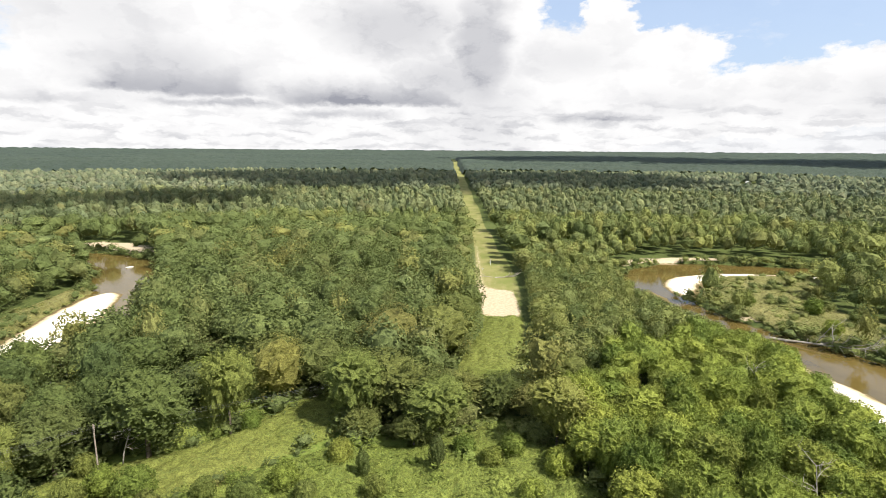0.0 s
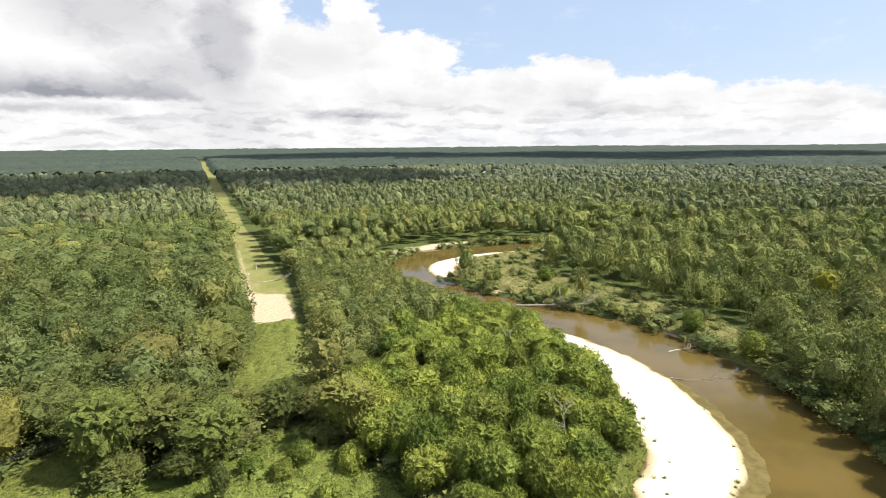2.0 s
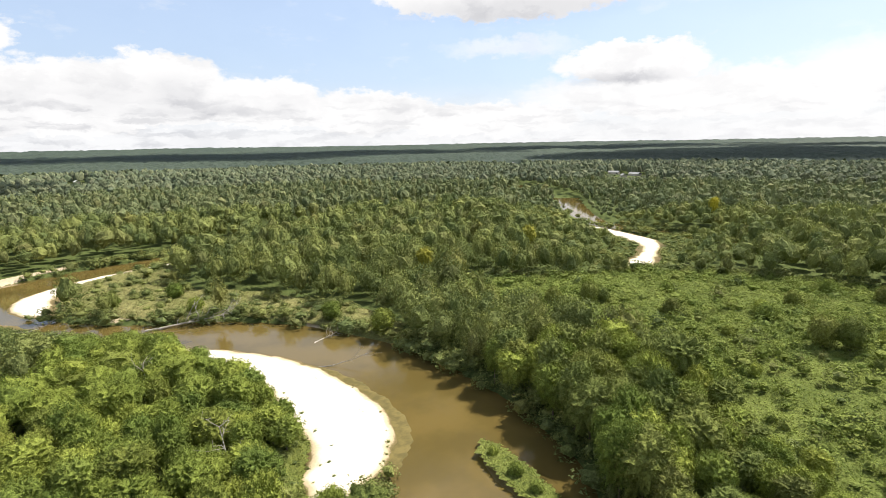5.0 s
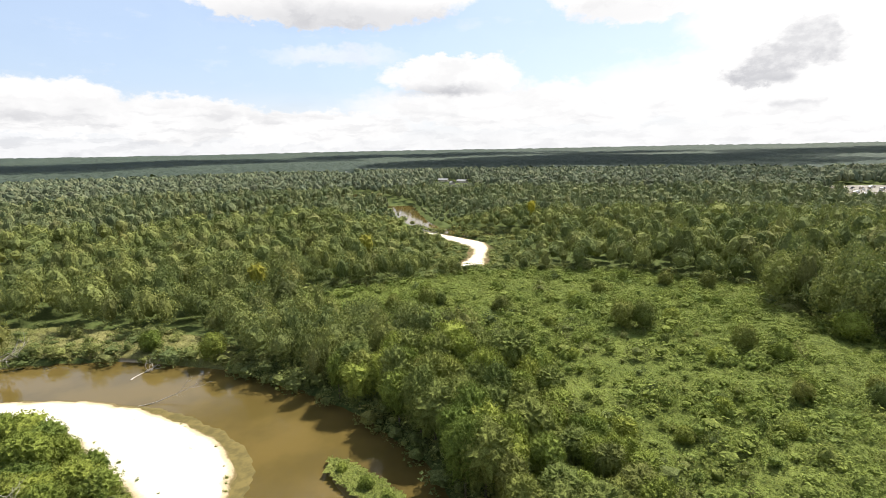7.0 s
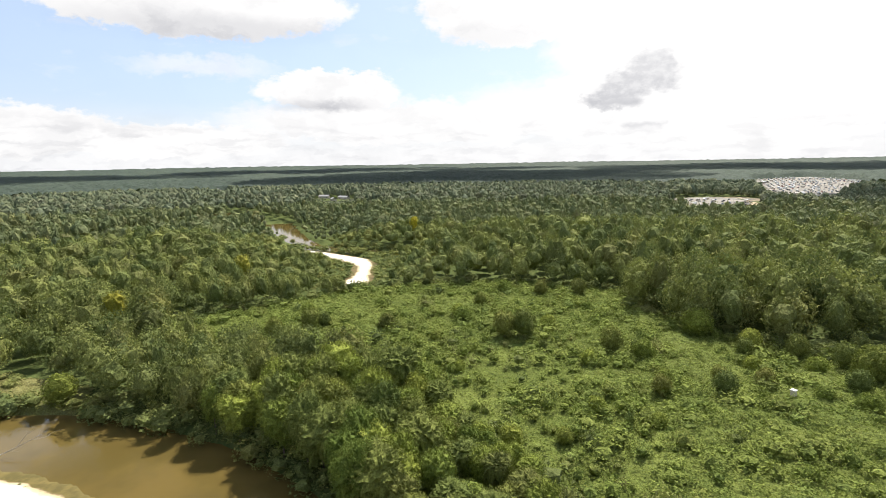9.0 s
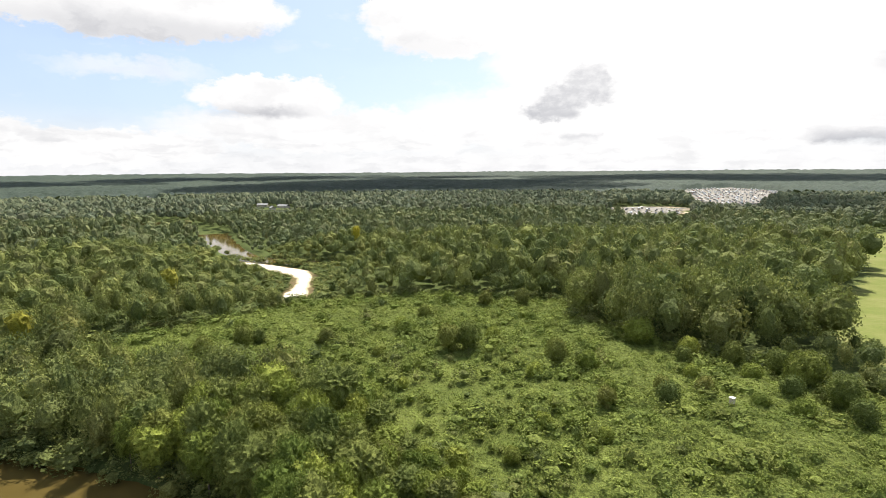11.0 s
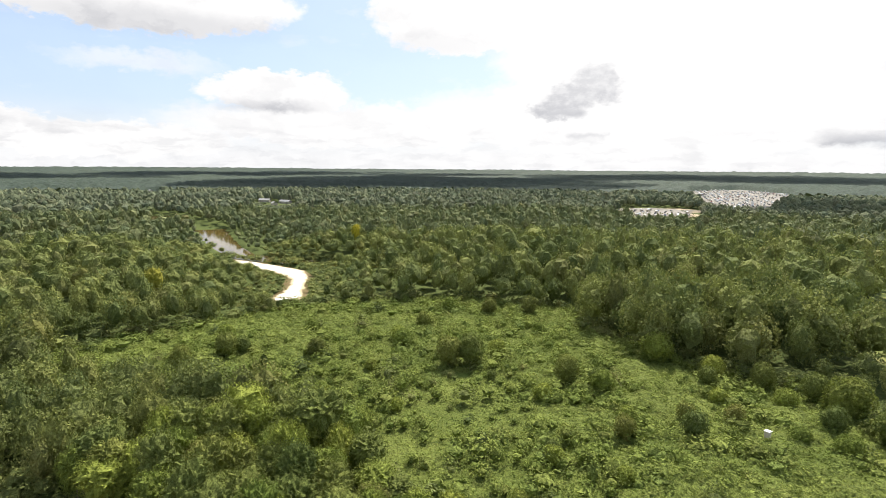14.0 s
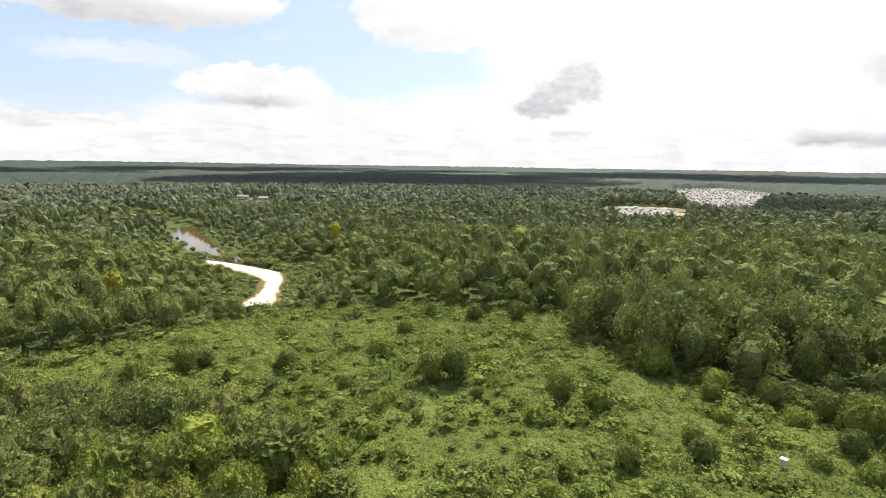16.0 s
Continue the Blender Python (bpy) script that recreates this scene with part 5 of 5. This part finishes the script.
def build_wires():
    for side, drop in ((-1.1, 0.0), (-0.4, 0.0), (0.4, 0.0), (0.0, -1.6)):
        bm, joints = bmesh.new(), []
        for (ax, ay), (bx_, by_) in zip(POLES, POLES[1:]):
            d = Vector((bx_ - ax, by_ - ay, 0)).normalized()
            off = Vector((d.y, -d.x, 0)) * side
            a = Vector((ax, ay, ground_z(ax, ay) + 10.72 + drop)) + off
            b = Vector((bx_, by_, ground_z(bx_, by_) + 10.72 + drop)) + off
            for i in range(17):
                u = i / 16
                if u or not joints:
                    joints.append(a.lerp(b, u) - Vector((0, 0, 4 * 0.9 * u * (1 - u))))
        chain(bm, joints, [0.008] * len(joints), 5)
        me = bpy.data.meshes.new("wire")
        bm.to_mesh(me)
        bm.free()
        me.materials.append(WIRE)
        tagged(new("power_wire", me), "thin grey overhead wire sagging between wooden poles", "power line", "wires of the power line")


for px, py in POLES:
    build_pole(px, py, -57)
build_wires()


# ---- dead wood ----
def crooked(bm, start, way, length, r0, r1, r, steps=4, wander=0.25):
    """A crooked limb; returns its joints."""
    at, way = Vector(start), Vector(way).normalized()
    joints = [at.copy()]
    for i in range(steps):
        way = (way + Vector(r.normal(size=3)) * wander).normalized()
        at = at + way * (length / steps)
        joints.append(at.copy())
    chain(bm, joints, [r0 + (r1 - r0) * i / steps for i in range(steps + 1)])
    return joints


def build_dead_tree(x, y, high, seed, label, name="dead_tree", fallen=None, branches=12, thick=0.24):
    """A bare trunk with limbs; fallen: the heading along which it lies."""
    r = np.random.default_rng(seed)
    root = new(name)
    z = max(ground_z(x, y), -0.1)
    if fallen is None:
        root.matrix_basis = pose(x, y, z)
        way = (0.08, 0.05, 1)
    else:
        root.matrix_basis = pose(x, y, z + thick * 0.7, 0, 0, fallen)
        way = (1, 0, 0.02)
    bm = bmesh.new()
    joints = crooked(bm, (0, 0, -0.3 if fallen is None else 0.0), way, high, thick, thick * 0.3, r, 6, 0.07)
    part("trunk", bm, DEADWOOD, root)
    for i in range(branches):
        a = joints[3 + i % (len(joints) - 3)]
        out = Vector((r.normal(), r.normal(), abs(r.normal()) * 0.8 + 0.25))
        if fallen is not None:
            out = Vector((0.7 + 0.4 * r.random(), r.normal() * 0.9, abs(r.normal()) * 0.5 + 0.1))
        bm = bmesh.new()
        reach = high * r.uniform(0.2, 0.4)
        twigs = crooked(bm, a, out, reach, thick * 0.38, thick * 0.12, r, 3)
        branch = part("branch", bm, DEADWOOD, root)
        for j in twigs[1:]:
            bm = bmesh.new()
            crooked(bm, j, out + Vector(r.normal(size=3)) * 0.8, reach * 0.45, thick * 0.16, thick * 0.06, r, 2)
            part("twig", bm, DEADWOOD, branch)
    return tagged(root, label, "dead tree" if fallen is None else "driftwood")


build_dead_tree(56, 74, 11.5, 11, "bare bleached dead tree among green crowns", branches=9, thick=0.17)
build_dead_tree(67, 113, 11.0, 12, "bare grey dead tree at the edge of the grove", branches=8, thick=0.15)
build_dead_tree(-60, 88, 9.5, 13, "leafless grey snag next to the power pole", thick=0.16)
build_dead_tree(102, 168, 24, 15, "long bleached fallen trunk with bare branches in the river", "driftwood_log", -38, 12, 0.42)
build_dead_tree(105, 165, 12, 16, "tangle of grey driftwood branches against the bank", "driftwood_log", -20, 14, 0.22)
build_dead_tree(118, 110, 10, 17, "grey fallen branches at the water's edge", "driftwood_log", 8, 10, 0.22)
build_dead_tree(105, 97, 14, 18, "thin bare stick lying in the shallows", "driftwood_log", -58, 3, 0.12)
build_dead_tree(18, 240, 10, 19, "fallen tree with pale bare limbs on the grass strip", "fallen_tree", 14, 12, 0.28)
build_dead_tree(17, 241, 5, 20, "small heap of bare brushwood beside the fallen tree", "fallen_tree", 160, 12, 0.12)
build_dead_tree(346, 42, 16, 21, "fallen grey trunk beside the far sand bar", "driftwood_log", 30, 10, 0.3)
build_dead_tree(95, 207, 8, 22, "dead roots and sticks at the tip of the island", "driftwood_log", 200, 10, 0.18)


# ---- golden trees ----
def build_gold(x, y, high, wide, seed, label, leaf=LEAF_GOLD):
    ob = tree_master("golden_tree", seed, high, wide, leaf, 60, 3, 700, 0.28, 0.1)
    ob.matrix_basis = pose(x, y, ground_z(x, y))
    return tagged(ob, label, "tree", "trees turning yellow")


build_gold(404, 10, 19.5, 3.6, 31, "tree with bright yellow early autumn leaves")
build_gold(255, 89, 18.0, 5.0, 32, "broad crown turned golden yellow in the forest", LEAF_OLIVE)
build_gold(85, 104, 5.5, 2.6, 33, "orange-yellow young tree at the edge of the sand")
build_gold(84, 116, 5.0, 1.8, 34, "small yellowing tree beside the sand bar")
build_gold(186, 110, 17.0, 4.0, 35, "tree with olive-gold leaves among green ones", LEAF_OLIVE)


# ---- small built things ----
def build_blind(x, y):
    """A white box on legs above the vines."""
    root = new("hunting_blind")
    root.matrix_basis = pose(x, y, ground_z(x, y), 0, 0, 25) @ Matrix.Diagonal((0.68, 0.68, 1.2, 1))
    for sx, sy in ((-0.6, -0.6), (0.6, -0.6), (0.6, 0.6), (-0.6, 0.6)):
        bm = bmesh.new()
        tube(bm, (sx * 1.15, sy * 1.15, -0.3), (sx, sy, 2.0), 0.06, 0.06, 6)
        part("leg", bm, POLE_WOOD, root)
    bm = bmesh.new()
    box(bm, (1.5, 1.5, 1.1), (0, 0, 2.5), 0, 0.04)
    part("cabin", bm, PAINT_TAN, root)
    bm = bmesh.new()
    box(bm, (1.9, 1.8, 0.1), (0, 0, 3.15), 0, 0.03)
    part("roof", bm, PAINT_WHITE, root, "white sheet roof")
    return tagged(root, "small raised hunting blind with a white roof in the thicket", "hunting blind")


build_blind(119, -85.2)


def build_marker(x, y, high):
    root = new("marker_post")
    root.matrix_basis = pose(x, y, ground_z(x, y), 0, 0, x * 13)
    bm = bmesh.new()
    tube(bm, (0, 0, -0.3), (0, 0, high), 0.09, 0.09, 8)
    part("post", bm, PAINT_WHITE, root)
    bm = bmesh.new()
    box(bm, (1.2, 0.1, 0.25), (0, 0, high - 0.1), 0, 0.02)
    part("crossbar", bm, PAINT_WHITE, root)
    return tagged(root, "white pipeline marker post on the grass strip", "marker post", "marker posts on the strip")


for mx, my, mh in ((18, 276, 1.5), (17.4, 268, 1.4), (13, 256, 1.0)):
    build_marker(mx, my, mh)


def build_boat(x, y):
    root = new("jon_boat")
    root.matrix_basis = pose(x, y, 0.02, 0, 0, 70)
    bm = bmesh.new()
    made = bmesh.ops.create_cube(bm, size=1.0, matrix=pose(0, 0, 0.2) @ Matrix.Diagonal((3.6, 1.3, 0.5, 1)))
    for v in made["verts"]:
        if v.co.z < 0.2:
            v.co.x *= 0.8
            v.co.y *= 0.8
    top = max(bm.faces, key=lambda q: q.calc_center_median().z)
    rim = bmesh.ops.inset_region(bm, faces=[top], thickness=0.08)
    bmesh.ops.translate(bm, verts=top.verts, vec=(0, 0, -0.35))
    part("hull", bm, PAINT_WHITE, root)
    for at in (-0.9, 0.5):
        bm = bmesh.new()
        box(bm, (0.3, 1.1, 0.06), (at, 0, 0.34), 0, 0.015)
        part("bench", bm, POLE_WOOD, root)
    return tagged(root, "small white flat-bottomed boat on the brown water", "boat")


build_boat(-163, 256)


def gable(bm, long, deep, low, high, over):
    """A pitched roof with thickness and eaves."""
    v = []
    for sx in (-1, 1):
        for sy, z in ((-1, low), (0, high), (1, low)):
            v.append(bm.verts.new((sx * (long / 2 + over), sy * (deep / 2 + over), z)))
        for sy, z in ((-1, low - 0.25), (0, high - 0.25), (1, low - 0.25)):
            v.append(bm.verts.new((sx * (long / 2 + over), sy * (deep / 2 + over), z)))
    for a, b in ((0, 1), (1, 2), (4, 3), (5, 4)):
        bm.faces.new((v[a], v[b], v[b + 6], v[a + 6]))
    for a, b in ((0, 3), (5, 2)):
        bm.faces.new((v[a], v[a + 6], v[b + 6], v[b]))
    for k in (0, 6):
        bm.faces.new((v[k], v[k + 3], v[k + 4], v[k + 1]))
        bm.faces.new((v[k + 1], v[k + 4], v[k + 5], v[k + 2]))


def build_house(x, y, heading, long, roof, wall):
    root = new("house")
    root.matrix_basis = pose(x, y, ground_z(x, y) - 0.2, 0, 0, heading)
    bm = bmesh.new()
    box(bm, (long, 8, 3.4), (0, 0, 1.7))
    part("wall", bm, wall, root)
    bm = bmesh.new()
    gable(bm, long, 8, 3.4, 6.0, 0.5)
    part("roof", bm, roof, root)
    for at in (-0.32, 0.32):
        for side in (-4.02, 4.02):
            bm = bmesh.new()
            box(bm, (1.4, 0.1, 1.3), (at * long, side, 1.9))
            part("window", bm, GLASS_DARK, root)
    bm = bmesh.new()
    box(bm, (1.0, 0.12, 2.1), (0, -4.03, 1.05))
    part("door", bm, PAINT_DARK, root)
    return tagged(root, "single-storey house with a pale pitched roof among trees", "house", "houses far off in the woods")


for k, (hx_, hy_, turn) in enumerate(HOUSES):
    build_house(hx_, hy_, turn, (14, 18, 22)[k % 3], (ROOF_GREY, PAINT_WHITE)[k % 2 if k > 3 else 0], PAINT_TAN)


def build_lot(poly, label):
    p_ = np.array(poly, float)
    gx, gy = np.arange(p_[:, 0].min(), p_[:, 0].max(), 12.0), np.arange(p_[:, 1].min(), p_[:, 1].max(), 12.0)
    x, y = (q.ravel() for q in np.meshgrid(gx, gy))
    f = grid_faces(len(gy), len(gx))
    f = f[(signed(poly, x, y) > 0)[f].all(1)]
    keep, back = np.unique(f, return_inverse=True)
    v = np.stack([x, y, ground_height(x, y) + 0.5], 1)[keep]
    return tagged(new("gravel_lot", mesh_of("gravel_lot", v, back.reshape(f.shape), GRAVEL, None, True)), label, "parking lot", kind="structure")


build_lot(LOT_WEST, "pale gravel yard with parked trailers")
build_lot(LOT_EAST, "wide pale lot crowded with parked vehicles")


def wheels(root, xs, half, radius):
    for wx_ in xs:
        for side in (-half, half):
            bm = bmesh.new()
            tube(bm, (wx_, side - 0.12, radius), (wx_, side + 0.12, radius), radius, radius, 8)
            bm.faces.new([v for v in bm.verts][:8][::-1])
            part("wheel", bm, RUBBER, root)


def trailer_master(paint):
    root = new("camper_trailer")
    bm = bmesh.new()
    box(bm, (8.5, 2.5, 2.6), (0, 0, 1.9), 0, 0.25)
    part("body", bm, paint, root)
    bm = bmesh.new()
    box(bm, (8.2, 2.3, 0.14), (0, 0, 3.26), 0, 0.04)
    part("roof", bm, PAINT_WHITE, root)
    for at in (-2.6, 0.2, 2.6):
        bm = bmesh.new()
        box(bm, (1.2, 2.56, 0.7), (at, 0, 2.2), 0, 0.02)
        part("window", bm, GLASS_DARK, root)
    wheels(root, (-0.5, 0.5), 1.15, 0.38)
    return root


def car_master(paint):
    root = new("parked_car")
    bm = bmesh.new()
    box(bm, (4.6, 1.8, 0.7), (0, 0, 0.7), 0, 0.14)
    part("body", bm, paint, root)
    bm = bmesh.new()
    made = bmesh.ops.create_cube(bm, size=1.0, matrix=pose(-0.2, 0, 1.3) @ Matrix.Diagonal((2.6, 1.6, 0.6, 1)))
    for v in made["verts"]:
        if v.co.z > 1.3:
            v.co.x = -0.2 + (v.co.x + 0.2) * 0.7
            v.co.y *= 0.85
    part("cabin", bm, GLASS_DARK, root)
    bm = bmesh.new()
    box(bm, (1.8, 1.38, 0.06), (-0.2, 0, 1.62), 0, 0.02)
    part("roof", bm, paint, root)
    wheels(root, (-1.4, 1.4), 0.82, 0.33)
    return root


def build_vehicles():
    masters = [trailer_master(PAINT_WHITE), trailer_master(PAINT_TAN), car_master(PAINT_WHITE), car_master(PAINT_DARK), car_master(PAINT_BLUE), car_master(PAINT_RED)]
    words = ["white camper trailer parked on gravel", "tan camper trailer parked on gravel", "white car parked in the crowded lot", "dark car parked in the crowded lot",
             "blue car parked in the crowded lot", "red car parked in the crowded lot"]
    r = np.random.default_rng(77)
    used = set()
    count = 0
    for poly, kinds, limit, rows, step in ((LOT_WEST, (1, 3, 0, 4, 2, 3), 60, 15.0, 10.0), (LOT_EAST, (0, 3, 1, 3, 0, 2, 4, 5, 0, 3), 400, 17.0, 11.0)):
        p_ = np.array(poly, float)
        heading = 60.0
        spots = []
        for i in range(-60, 60):
            for j in range(-60, 60):
                u, v = i * step, j * rows
                x = p_[:, 0].mean() + u * math.cos(radians(heading)) - v * math.sin(radians(heading))
                y = p_[:, 1].mean() + u * math.sin(radians(heading)) + v * math.cos(radians(heading))
                if r.random() < 0.25 + 0.7 * float(value_noise(np.array([x]), np.array([y]), 45, 88)[0]) and signed(poly, np.array([x]), np.array([y]))[0] > 9:
                    spots.append((math.hypot(x, y), x + r.uniform(-2.5, 2.5), y + r.uniform(-2.5, 2.5)))
        spots.sort()
        for _, x, y in spots[:limit]:
            k = kinds[int(r.integers(len(kinds)))]
            m = pose(x, y, ground_z(x, y) + 0.5, 0, 0, heading + 90 + r.uniform(-25, 25))
            if k in used:
                ob = copy_thing(masters[k], m)
            else:
                used.add(k)
                ob = masters[k]
                ob.matrix_basis = m
            tagged(ob, words[k], "trailer" if k < 2 else "car", "vehicles parked in the lots")
            count += 1


build_vehicles()
